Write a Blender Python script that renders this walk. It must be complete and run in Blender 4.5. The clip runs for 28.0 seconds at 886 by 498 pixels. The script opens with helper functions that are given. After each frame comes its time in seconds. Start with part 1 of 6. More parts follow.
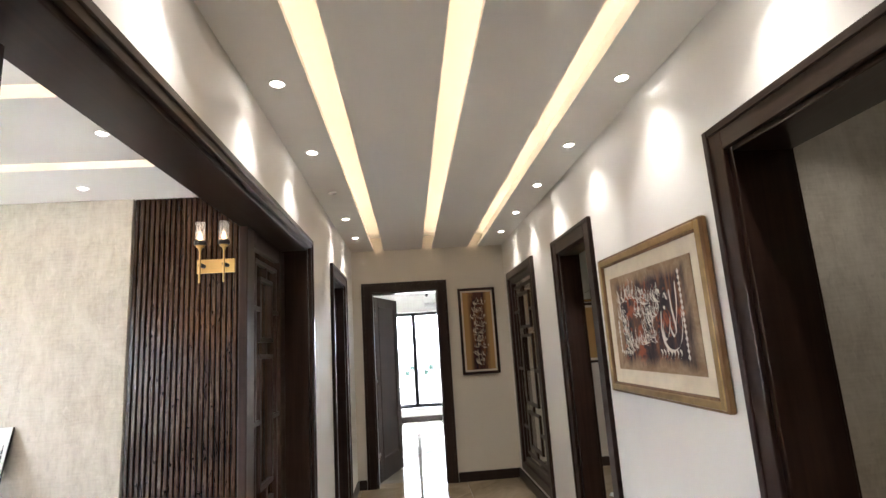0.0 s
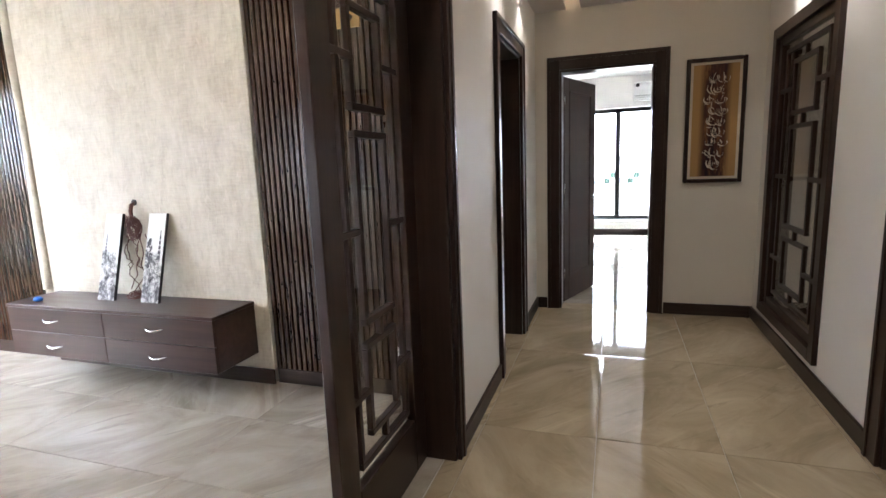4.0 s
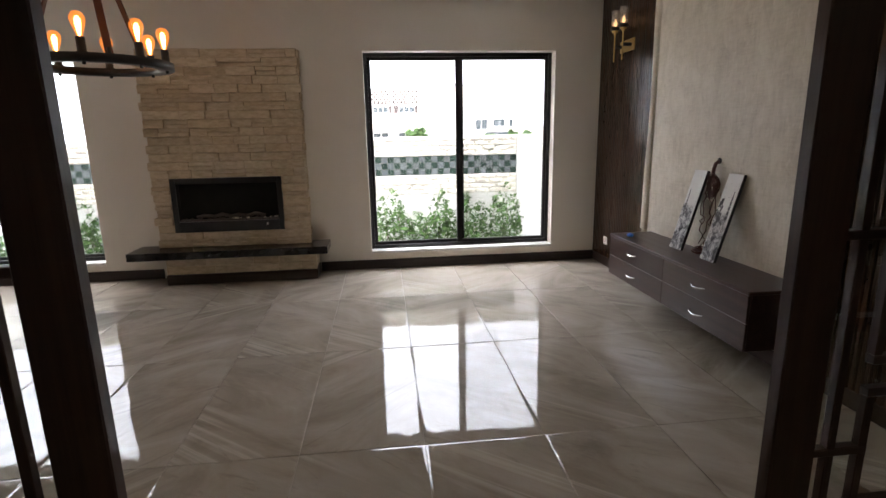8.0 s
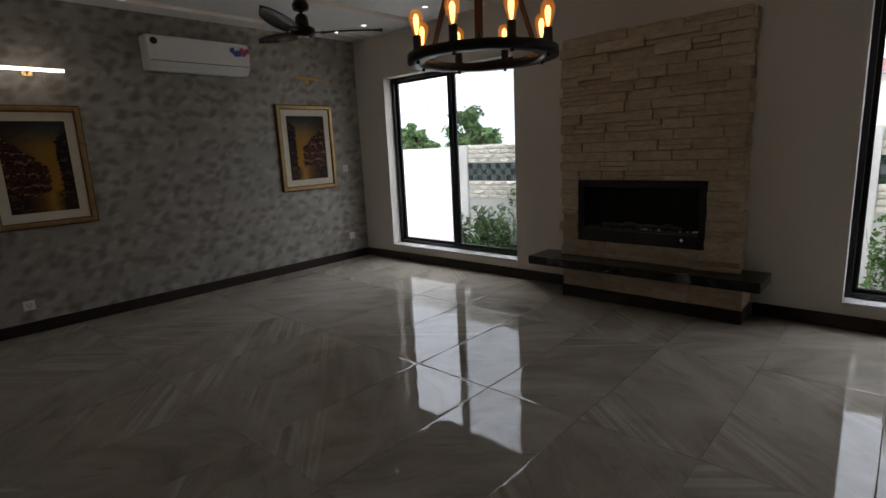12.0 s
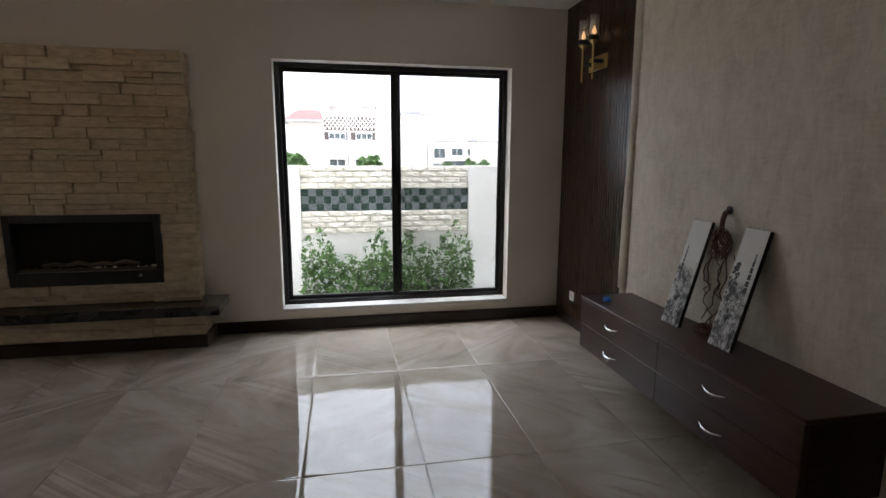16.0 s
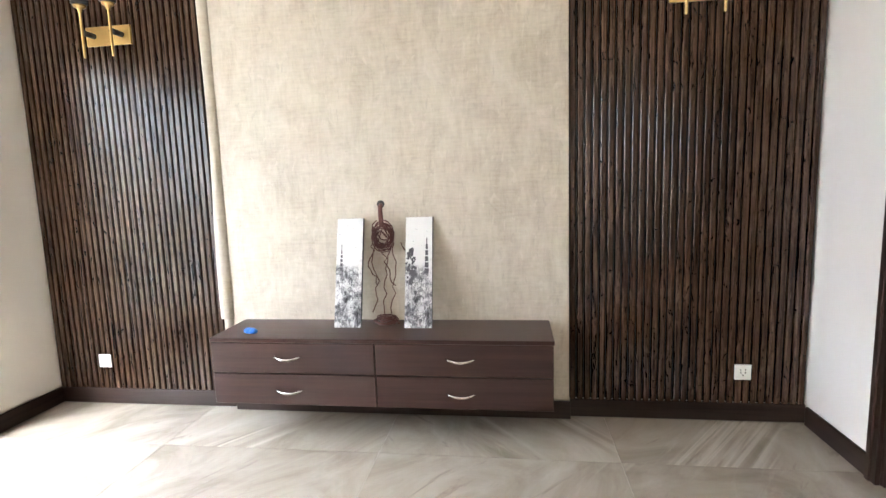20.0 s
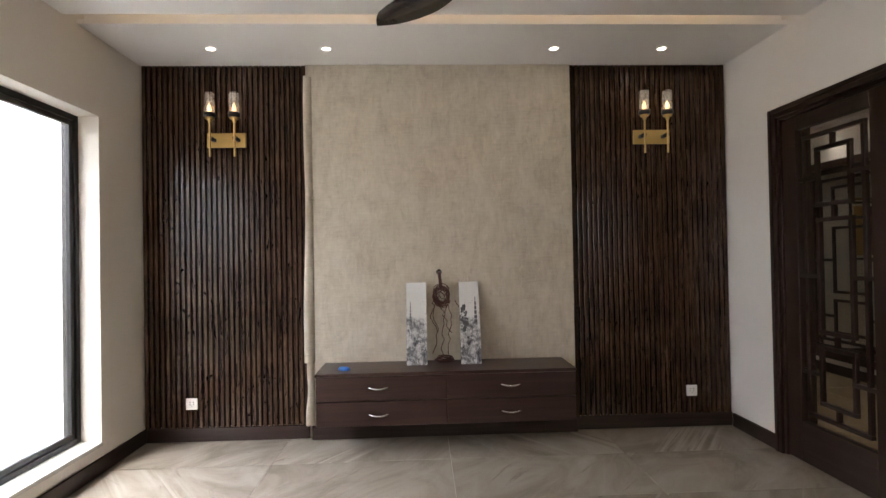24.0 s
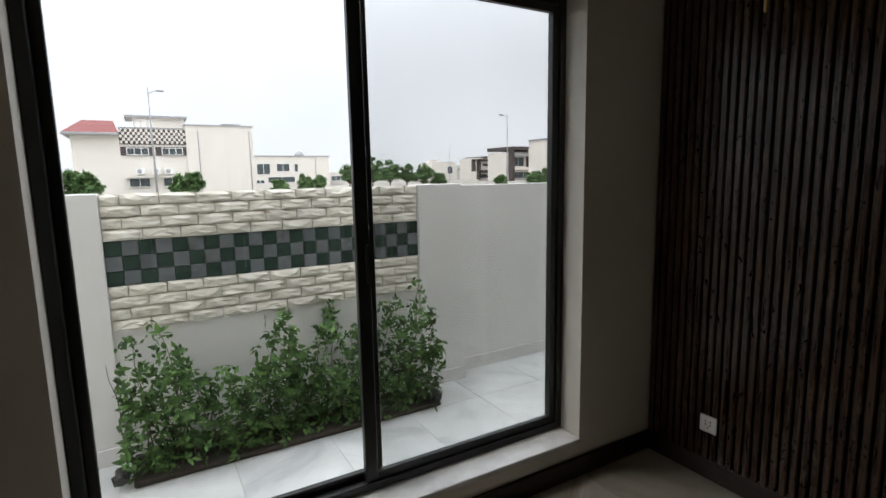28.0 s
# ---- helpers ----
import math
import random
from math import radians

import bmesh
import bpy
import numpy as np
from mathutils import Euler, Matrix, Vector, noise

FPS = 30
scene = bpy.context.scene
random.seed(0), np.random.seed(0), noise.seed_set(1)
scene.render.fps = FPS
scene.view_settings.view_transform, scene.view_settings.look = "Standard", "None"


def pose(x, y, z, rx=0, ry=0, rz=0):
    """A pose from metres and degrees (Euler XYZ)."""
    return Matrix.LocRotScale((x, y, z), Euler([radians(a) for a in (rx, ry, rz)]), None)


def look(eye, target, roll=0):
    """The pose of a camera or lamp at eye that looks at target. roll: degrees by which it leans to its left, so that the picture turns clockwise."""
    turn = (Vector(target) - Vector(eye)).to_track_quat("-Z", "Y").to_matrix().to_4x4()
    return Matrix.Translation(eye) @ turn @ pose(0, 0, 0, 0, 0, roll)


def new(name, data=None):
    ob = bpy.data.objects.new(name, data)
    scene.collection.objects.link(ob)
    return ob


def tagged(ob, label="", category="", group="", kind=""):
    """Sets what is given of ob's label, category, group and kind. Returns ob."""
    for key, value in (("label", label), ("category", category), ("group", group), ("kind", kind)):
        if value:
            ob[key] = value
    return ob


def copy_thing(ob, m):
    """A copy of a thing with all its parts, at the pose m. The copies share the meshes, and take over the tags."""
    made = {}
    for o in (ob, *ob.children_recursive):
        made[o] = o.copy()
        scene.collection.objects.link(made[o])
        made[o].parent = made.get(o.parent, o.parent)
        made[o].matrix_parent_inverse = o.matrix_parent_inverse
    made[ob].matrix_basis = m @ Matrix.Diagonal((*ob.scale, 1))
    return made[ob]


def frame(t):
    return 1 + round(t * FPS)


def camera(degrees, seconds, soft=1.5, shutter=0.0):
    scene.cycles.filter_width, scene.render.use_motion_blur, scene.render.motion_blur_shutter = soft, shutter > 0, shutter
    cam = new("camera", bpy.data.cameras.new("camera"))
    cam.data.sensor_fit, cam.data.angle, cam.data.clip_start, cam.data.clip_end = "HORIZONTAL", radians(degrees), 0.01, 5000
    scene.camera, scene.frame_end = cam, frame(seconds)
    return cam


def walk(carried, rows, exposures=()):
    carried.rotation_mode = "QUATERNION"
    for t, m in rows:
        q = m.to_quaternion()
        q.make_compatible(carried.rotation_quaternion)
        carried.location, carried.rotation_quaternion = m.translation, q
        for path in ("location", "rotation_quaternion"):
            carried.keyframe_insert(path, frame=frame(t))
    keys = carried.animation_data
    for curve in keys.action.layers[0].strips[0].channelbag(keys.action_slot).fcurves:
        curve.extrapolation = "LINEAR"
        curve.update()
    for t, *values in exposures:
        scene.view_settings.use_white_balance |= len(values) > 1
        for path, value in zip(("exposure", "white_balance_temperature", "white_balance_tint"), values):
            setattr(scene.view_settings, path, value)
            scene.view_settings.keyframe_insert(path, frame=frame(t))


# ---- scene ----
cam = camera(81.4, 28.0)
PATH = [
    (0, (0.0, -0.209, 1.561), (0.146, 1.752, 1.927), -3.7),
    (0.5, (0.062, -0.049, 1.516), (0.184, 1.947, 1.551), -3.8),
    (1, (0.124, 0.089, 1.503), (0.202, 2.085, 1.408), -3.6),
    (1.5, (0.122, 0.268, 1.487), (0.188, 2.263, 1.356), -3.1),
    (2, (0.1, 0.443, 1.489), (0.174, 2.437, 1.348), -2.6),
    (2.5, (0.124, 0.584, 1.475), (0.198, 2.571, 1.254), -2.7),
    (3, (0.187, 0.803, 1.47), (0.211, 2.782, 1.182), -2.4),
    (3.5, (0.144, 0.977, 1.445), (-0.071, 2.939, 1.127), -2.5),
    (4, (0.039, 1.103, 1.446), (-0.587, 2.974, 1.117), -2.2),
    (4.5, (0.109, 1.149, 1.419), (-1.168, 2.647, 1.067), -4.1),
    (6.5, (0.58, 1.211, 1.474), (-1.343, 1.552, 1.041), -1.3),
    (7, (0.581, 1.319, 1.5), (-1.346, 1.629, 1.063), -1.5),
    (7.5, (0.433, 1.419, 1.493), (-1.499, 1.7, 1.058), -1.2),
    (8, (0.305, 1.491, 1.477), (-1.635, 1.708, 1.042), -1.1),
    (8.5, (0.062, 1.575, 1.473), (-1.88, 1.777, 1.036), -1.0),
    (9, (-0.141, 1.591, 1.442), (-2.084, 1.808, 1.018), -1.0),
    (9.5, (-0.358, 1.598, 1.431), (-2.299, 1.83, 1.009), -0.9),
    (10, (-0.569, 1.651, 1.442), (-2.517, 1.816, 1.02), -1.4),
    (10.5, (-0.681, 1.584, 1.389), (-2.634, 1.436, 0.988), -2.7),
    (11, (-0.774, 1.525, 1.364), (-2.601, 0.808, 0.979), -3.7),
    (11.5, (-0.821, 1.612, 1.386), (-2.26, 0.278, 0.998), -2.9),
    (13.5, (-0.949, 1.665, 1.606), (-2.523, 0.479, 1.262), 0.5),
    (14, (-0.991, 1.746, 1.566), (-2.848, 1.086, 1.23), 1.7),
    (14.5, (-0.906, 1.697, 1.513), (-2.876, 1.584, 1.186), 1.6),
    (15, (-0.853, 1.77, 1.499), (-2.817, 1.965, 1.176), 0.9),
    (15.5, (-0.787, 1.815, 1.522), (-2.736, 2.117, 1.187), 0.6),
    (16, (-0.791, 1.864, 1.5), (-2.726, 2.244, 1.167), 0.2),
    (16.5, (-0.967, 1.818, 1.494), (-2.86, 2.367, 1.156), 0.8),
    (17, (-1.208, 1.706, 1.5), (-2.97, 2.593, 1.166), 2.5),
    (17.5, (-1.438, 1.68, 1.455), (-3.014, 2.869, 1.136), 4.3),
    (18, (-1.723, 1.683, 1.418), (-3.112, 3.091, 1.125), 2.6),
    (18.5, (-1.981, 1.632, 1.394), (-3.039, 3.304, 1.098), 1.7),
    (19, (-2.162, 1.5, 1.427), (-2.718, 3.395, 1.113), -0.6),
    (19.5, (-2.277, 1.275, 1.392), (-2.663, 3.218, 1.119), -1.0),
    (20, (-2.435, 1.021, 1.37), (-2.709, 2.985, 1.11), -1.9),
    (20.5, (-2.63, 0.781, 1.327), (-2.83, 2.756, 1.084), -1.7),
    (22.5, (-3.039, 0.147, 1.426), (-3.064, 2.141, 1.27), -1.1),
    (23, (-3.164, 0.006, 1.466), (-3.155, 2.006, 1.425), -0.8),
    (23.5, (-3.272, -0.105, 1.425), (-3.205, 1.894, 1.445), -0.9),
    (24, (-3.313, -0.073, 1.384), (-3.231, 1.926, 1.407), -1.0),
    (24.5, (-3.309, 0.101, 1.384), (-3.234, 2.1, 1.365), -1.1),
    (25, (-3.271, 0.309, 1.406), (-3.58, 2.284, 1.351), -1.6),
    (25.5, (-3.263, 0.494, 1.399), (-4.096, 2.31, 1.318), -2.1),
    (26, (-3.391, 0.652, 1.397), (-4.624, 2.221, 1.267), -1.4),
    (26.5, (-3.531, 0.762, 1.38), (-4.994, 2.112, 1.184), -1.7),
    (27, (-3.581, 1.088, 1.441), (-5.199, 2.238, 1.194), -1.4),
    (27.5, (-3.577, 1.361, 1.494), (-5.259, 2.408, 1.222), -1.0),
    (28, (-3.651, 1.608, 1.526), (-5.366, 2.596, 1.242), -1.1),
]
EXPOSURES = [(0.0, 2.95, 6150, 12), (1.0, 3.0, 5900, 12), (3.0, 2.9, 5850, 13), (4.0, 2.75, 6000, 13), (4.5, 1.6, 6150, 14), (6.5, 0.9, 6700, 17), (8.0, 0.6, 6750, 17), (9.0, -0.1, 6600, 15), (10.0, -0.45, 6500, 14),
             (11.0, -1.05, 6450, 13), (13.5, -0.9, 6700, 14), (14.0, -1.1, 6600, 13), (16.0, -0.3, 6550, 14), (17.0, -0.25, 6600, 14), (18.0, 0.25, 6700, 14), (19.0, 2.15, 6500, 13), (20.0, 2.6, 6350, 12),
             (22.5, 1.65, 6500, 13), (23.5, 1.25, 6800, 15), (24.5, 1.1, 6900, 16), (25.5, -0.3, 6800, 14), (26.5, -1.45, 6550, 11), (27.0, -1.25, 6700, 11), (28.0, -1.68, 6800, 11)]
walk(cam, [(t, look(eye, target, roll)) for t, eye, target, roll in PATH], EXPOSURES)

# ---------------------------------------------------------------- plan (metres)
XW, XE = -5.43, -0.88          # living room: west and east wall faces
YS, YN = -4.04, 3.96           # living room: south and north wall faces
XL, XR = -0.67, 1.21          # corridor: left and right wall faces
YEND = 6.10                    # corridor: end wall
CEIL = 2.86                    # living room ceiling
CEIL_C = 2.755                 # corridor ceiling

# ---------------------------------------------------------------- world and sun
world = bpy.data.worlds.new("overcast_sky")
scene.world = world
world.use_nodes = True
wn, wl = world.node_tree.nodes, world.node_tree.links
wn.clear()
sky = wn.new("ShaderNodeTexSky")
sky.sky_type, sky.sun_disc = "NISHITA", False
sky.sun_elevation, sky.sun_rotation, sky.dust_density, sky.air_density = radians(52), radians(120), 4.0, 1.0
pale = wn.new("ShaderNodeMixRGB")
pale.blend_type = "MIX"
pale.inputs[0].default_value = 0.72
pale.inputs[2].default_value = (65.0, 71.0, 78.0, 1)
cloud_co = wn.new("ShaderNodeTexCoord")
cloud = wn.new("ShaderNodeTexNoise")
cloud.inputs["Scale"].default_value, cloud.inputs["Detail"].default_value = 3.0, 5.0
cloud_ramp = wn.new("ShaderNodeMapRange")
cloud_ramp.inputs[3].default_value, cloud_ramp.inputs[4].default_value = 0.8, 1.2
cloud_mul = wn.new("ShaderNodeVectorMath")
cloud_mul.operation = "SCALE"
back = wn.new("ShaderNodeBackground")
back.inputs[1].default_value = 0.15
wout = wn.new("ShaderNodeOutputWorld")
wl.new(sky.outputs[0], pale.inputs[1])
wl.new(cloud_co.outputs["Generated"], cloud.inputs["Vector"])
wl.new(cloud.outputs["Fac"], cloud_ramp.inputs[0])
cloud_sep, cloud_dome, cloud_fac = wn.new("ShaderNodeSeparateXYZ"), wn.new("ShaderNodeMapRange"), wn.new("ShaderNodeMath")
cloud_dome.interpolation_type = "SMOOTHSTEP"
cloud_dome.inputs[1].default_value = 0.15
cloud_dome.inputs[3].default_value, cloud_dome.inputs[4].default_value = 0.52, 1.9     # horizon, zenith
cloud_fac.operation = "MULTIPLY"
wl.new(cloud_co.outputs["Generated"], cloud_sep.inputs[0])
wl.new(cloud_sep.outputs["Z"], cloud_dome.inputs[0])
wl.new(cloud_dome.outputs[0], cloud_fac.inputs[0])
wl.new(cloud_ramp.outputs[0], cloud_fac.inputs[1])
wl.new(pale.outputs[0], cloud_mul.inputs[0])
wl.new(cloud_fac.outputs[0], cloud_mul.inputs["Scale"])
wl.new(cloud_mul.outputs[0], back.inputs[0])
wl.new(back.outputs[0], wout.inputs[0])

sun_data = bpy.data.lights.new("sun", "SUN")
sun_data.energy, sun_data.angle, sun_data.color = 1.5, radians(20), (1.0, 0.96, 0.9)
new("sun", sun_data).matrix_world = look((0, 0, 30), (6.0, 10.0, 10.0))

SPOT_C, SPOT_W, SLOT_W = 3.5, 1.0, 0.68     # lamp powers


# ---------------------------------------------------------------- materials
def material(name):
    m = bpy.data.materials.new(name)
    m.use_nodes = True
    return m, m.node_tree.nodes, m.node_tree.links, m.node_tree.nodes["Principled BSDF"]


def rgb(c):
    return (c[0], c[1], c[2], 1.0)


def coords(n, l, scale=(1, 1, 1), rot=(0, 0, 0), shift=False, space="Object"):
    """Metre coordinates, scaled; shift gives each object its own patch of the pattern."""
    co, mp = n.new("ShaderNodeTexCoord"), n.new("ShaderNodeMapping")
    mp.inputs["Scale"].default_value = scale
    mp.inputs["Rotation"].default_value = [radians(a) for a in rot]
    src = co.outputs[space]
    if shift:
        info, add = n.new("ShaderNodeObjectInfo"), n.new("ShaderNodeVectorMath")
        mul = n.new("ShaderNodeMath")
        mul.operation, mul.inputs[1].default_value = "MULTIPLY", 37.0
        l.new(info.outputs["Random"], mul.inputs[0])
        l.new(src, add.inputs[0])
        l.new(mul.outputs[0], add.inputs[1])
        src = add.outputs[0]
    l.new(src, mp.inputs["Vector"])
    return mp.outputs[0]


def noise_tex(n, l, vec, scale, detail=4.0, rough=0.55, distort=0.0):
    t = n.new("ShaderNodeTexNoise")
    t.inputs["Scale"].default_value, t.inputs["Detail"].default_value = scale, detail
    t.inputs["Roughness"].default_value, t.inputs["Distortion"].default_value = rough, distort
    l.new(vec, t.inputs["Vector"])
    return t.outputs["Fac"]


def ramp(n, l, fac, stops):
    r = n.new("ShaderNodeValToRGB")
    while len(r.color_ramp.elements) < len(stops):
        r.color_ramp.elements.new(0.5)
    for e, (p, c) in zip(r.color_ramp.elements, stops):
        e.position, e.color = p, rgb(c)
    l.new(fac, r.inputs[0])
    return r.outputs[0]


def mix(n, l, fac, a, b, mode="MIX"):
    m = n.new("ShaderNodeMixRGB")
    m.blend_type = mode
    for sock, v in zip(m.inputs, (fac, a, b)):
        if isinstance(v, (int, float)):
            sock.default_value = v
        elif isinstance(v, tuple):
            sock.default_value = rgb(v)
        else:
            l.new(v, sock)
    return m.outputs[0]


def bump(n, l, p, height, strength, distance=0.01):
    b = n.new("ShaderNodeBump")
    b.inputs["Strength"].default_value, b.inputs["Distance"].default_value = strength, distance
    l.new(height, b.inputs["Height"])
    l.new(b.outputs[0], p.inputs["Normal"])


def rough_from(n, l, p, fac, lo, hi):
    r = n.new("ShaderNodeMapRange")
    r.inputs[3].default_value, r.inputs[4].default_value = lo, hi
    l.new(fac, r.inputs[0])
    l.new(r.outputs[0], p.inputs["Roughness"])


def paint(name, c, rough=0.55, vary=0.05, relief=0.08):
    m, n, l, p = material(name)
    v = coords(n, l)
    big, fine = noise_tex(n, l, v, 0.9, 3), noise_tex(n, l, v, 60, 3)
    lo = tuple(max(0, x * (1 - vary)) for x in c)
    l.new(ramp(n, l, big, [(0.3, lo), (0.7, c)]), p.inputs["Base Color"])
    rough_from(n, l, p, big, rough - 0.08, rough + 0.08)
    bump(n, l, p, fine, relief, 0.002)
    return m


def wood(name, dark, light, axis="z", rough=0.35, grain=1.0, coat=0.15):
    m, n, l, p = material(name)
    s = {"x": (1.2, 30, 30), "y": (30, 1.2, 30), "z": (30, 30, 1.2)}[axis]
    v = coords(n, l, tuple(a * grain for a in s), shift=True)
    g = noise_tex(n, l, v, 1.0, 6, 0.65, 0.6)
    l.new(ramp(n, l, g, [(0.3, dark), (0.75, light)]), p.inputs["Base Color"])
    rough_from(n, l, p, g, rough - 0.08, rough + 0.12)
    bump(n, l, p, g, 0.18, 0.003)
    p.inputs["Coat Weight"].default_value = coat
    p.inputs["Specular IOR Level"].default_value = 0.27
    return m


def plain(name, c, rough=0.4, metal=0.0, vary=0.12):
    m, n, l, p = material(name)
    g = noise_tex(n, l, coords(n, l, shift=True), 14, 4)
    l.new(ramp(n, l, g, [(0.3, tuple(x * (1 - vary) for x in c)), (0.7, c)]), p.inputs["Base Color"])
    rough_from(n, l, p, g, max(0.02, rough - 0.07), rough + 0.07)
    p.inputs["Metallic"].default_value = metal
    return m


def glow(name, c, strength):
    m, n, l, p = material(name)
    p.inputs["Base Color"].default_value = rgb(c)
    p.inputs["Emission Color"].default_value = rgb(c)
    p.inputs["Emission Strength"].default_value = strength
    return m


def clear_glass(name, tint=(1, 1, 1), clear=0.93):
    """Thin pane: mostly see-through, with a real mirror-like gloss."""
    m, n, l, p = material(name)
    n.remove(p)
    tr, gl, mx = n.new("ShaderNodeBsdfTransparent"), n.new("ShaderNodeBsdfGlossy"), n.new("ShaderNodeMixShader")
    lw, pw, sc = n.new("ShaderNodeLayerWeight"), n.new("ShaderNodeMath"), n.new("ShaderNodeMath")
    lw.inputs["Blend"].default_value = 0.5
    pw.operation, pw.inputs[1].default_value = "POWER", 4.0
    sc.operation, sc.inputs[1].default_value, sc.inputs[2].default_value = "MULTIPLY_ADD", 0.7, 0.025
    tr.inputs[0].default_value = rgb(tuple(t * clear for t in tint))
    gl.inputs["Roughness"].default_value = 0.01
    l.new(lw.outputs["Facing"], pw.inputs[0])
    l.new(pw.outputs[0], sc.inputs[0])
    l.new(sc.outputs[0], mx.inputs[0])
    l.new(tr.outputs[0], mx.inputs[1])
    l.new(gl.outputs[0], mx.inputs[2])
    l.new(mx.outputs[0], n["Material Output"].inputs[0])
    return m


WALL = paint("cream_wall_paint", (0.74, 0.695, 0.62))
WALL_W = paint("white_corridor_paint", (0.82, 0.80, 0.77))
CEIL_M = paint("white_ceiling_paint", (0.84, 0.83, 0.81), 0.6, 0.03)
DARK = wood("dark_walnut_trim", (0.018, 0.009, 0.007), (0.048, 0.025, 0.018), "z")
DARK_H = wood("dark_walnut_rail", (0.018, 0.010, 0.008), (0.045, 0.027, 0.021), "y")
DARK_X = wood("dark_walnut_board", (0.020, 0.012, 0.010), (0.048, 0.030, 0.024), "x")
DOOR_M = wood("dark_walnut_door", (0.022, 0.011, 0.008), (0.056, 0.029, 0.020), "z", 0.55, 1.0, 0.0)
CONSOLE_M = wood("espresso_veneer", (0.030, 0.015, 0.012), (0.060, 0.030, 0.024), "x", 0.3)
BLACKALU = plain("black_aluminium", (0.012, 0.012, 0.013), 0.35)
BLACKIRON = plain("black_iron", (0.016, 0.015, 0.015), 0.4)
SOOT = plain("matt_black_steel", (0.005, 0.005, 0.005), 0.85)
BRASS = plain("brushed_brass", (0.62, 0.42, 0.16), 0.32, 1.0)
CHROME = plain("brushed_chrome", (0.75, 0.75, 0.76), 0.22, 1.0)
WHITEPL = plain("white_plastic", (0.78, 0.78, 0.76), 0.35, 0.0, 0.04)
MARBLE = plain("white_marble_sill", (0.70, 0.69, 0.67), 0.22, 0.0, 0.18)
GRANITE = plain("black_granite", (0.022, 0.020, 0.021), 0.15, 0.0, 0.5)
GOLD = wood("gilt_frame", (0.10, 0.048, 0.020), (0.25, 0.135, 0.050), "z", 0.42, 1.5)
GILT = plain("worn_gold_leaf", (0.42, 0.27, 0.11), 0.36, 0.75, 0.35)
MAT_BOARD = plain("cream_mat_board", (0.72, 0.64, 0.51), 0.8)
LEATHER = plain("brown_leather_strap", (0.12, 0.045, 0.02), 0.55)
GLASS = clear_glass("window_glass")
LGLASS = clear_glass("door_glass", (0.98, 0.99, 0.985), 0.98)


def frosted(name, c, share):
    """Thin smoky glass: part clear, part milky."""
    m, n, l, p = material(name)
    tr, mx = n.new("ShaderNodeBsdfTransparent"), n.new("ShaderNodeMixShader")
    p.inputs["Base Color"].default_value, p.inputs["Roughness"].default_value = rgb(c), 0.12
    mx.inputs[0].default_value = share
    l.new(tr.outputs[0], mx.inputs[1])
    l.new(p.outputs[0], mx.inputs[2])
    l.new(mx.outputs[0], n["Material Output"].inputs[0])
    return m


CUP = frosted("sconce_glass", (0.85, 0.82, 0.78), 0.22)
def lit_glass(name, c, strength):
    """Thin amber glass; its own emission stands in for scattered filament light."""
    m, n, l, p = material(name)
    n.remove(p)
    tr, em, add = n.new("ShaderNodeBsdfTransparent"), n.new("ShaderNodeEmission"), n.new("ShaderNodeAddShader")
    tr.inputs[0].default_value = rgb((1.0, 0.82, 0.58))
    em.inputs[0].default_value, em.inputs[1].default_value = rgb(c), strength
    l.new(tr.outputs[0], add.inputs[0])
    l.new(em.outputs[0], add.inputs[1])
    l.new(add.outputs[0], n["Material Output"].inputs[0])
    return m


AMBER = lit_glass("amber_glass", (1.0, 0.30, 0.05), 0.32)
BULB = glow("warm_bulb", (1.0, 0.52, 0.20), 9.0)
FLAME = glow("candle_bulb", (1.0, 0.58, 0.26), 1.3)
LENS = glow("downlight_lens", (1.0, 0.93, 0.82), 8.0)
BLUE = plain("blue_wrap", (0.012, 0.16, 0.58), 0.35)
CABLE = plain("brown_cable", (0.10, 0.030, 0.022), 0.5)
REDROOF = plain("red_roof_tiles", (0.20, 0.05, 0.045), 0.7)
HOUSE_W = paint("white_house_paint", (0.70, 0.655, 0.60), 0.7, 0.08)
HOUSE_G = paint("grey_house_paint", (0.33, 0.33, 0.34), 0.7, 0.1)
HOUSE_D = plain("dark_house_trim_and_shade", (0.06, 0.045, 0.04), 0.6)
OUTGLASS = plain("dark_house_window", (0.06, 0.075, 0.08), 0.12)
EXTW = paint("white_boundary_paint", (0.69, 0.68, 0.655), 0.7, 0.1)
SOIL = plain("dark_soil", (0.03, 0.022, 0.016), 0.9)
BARK = plain("bark", (0.09, 0.065, 0.04), 0.9)


def screen_material():
    """Fine grey insect mesh: lets most light through."""
    m, n, l, p = material("insect_screen")
    tr, mx = n.new("ShaderNodeBsdfTransparent"), n.new("ShaderNodeMixShader")
    p.inputs["Base Color"].default_value, p.inputs["Roughness"].default_value = (0.02, 0.02, 0.02, 1), 0.8
    mx.inputs[0].default_value = 0.15
    l.new(tr.outputs[0], mx.inputs[1])
    l.new(p.outputs[0], mx.inputs[2])
    l.new(mx.outputs[0], n["Material Output"].inputs[0])
    return m


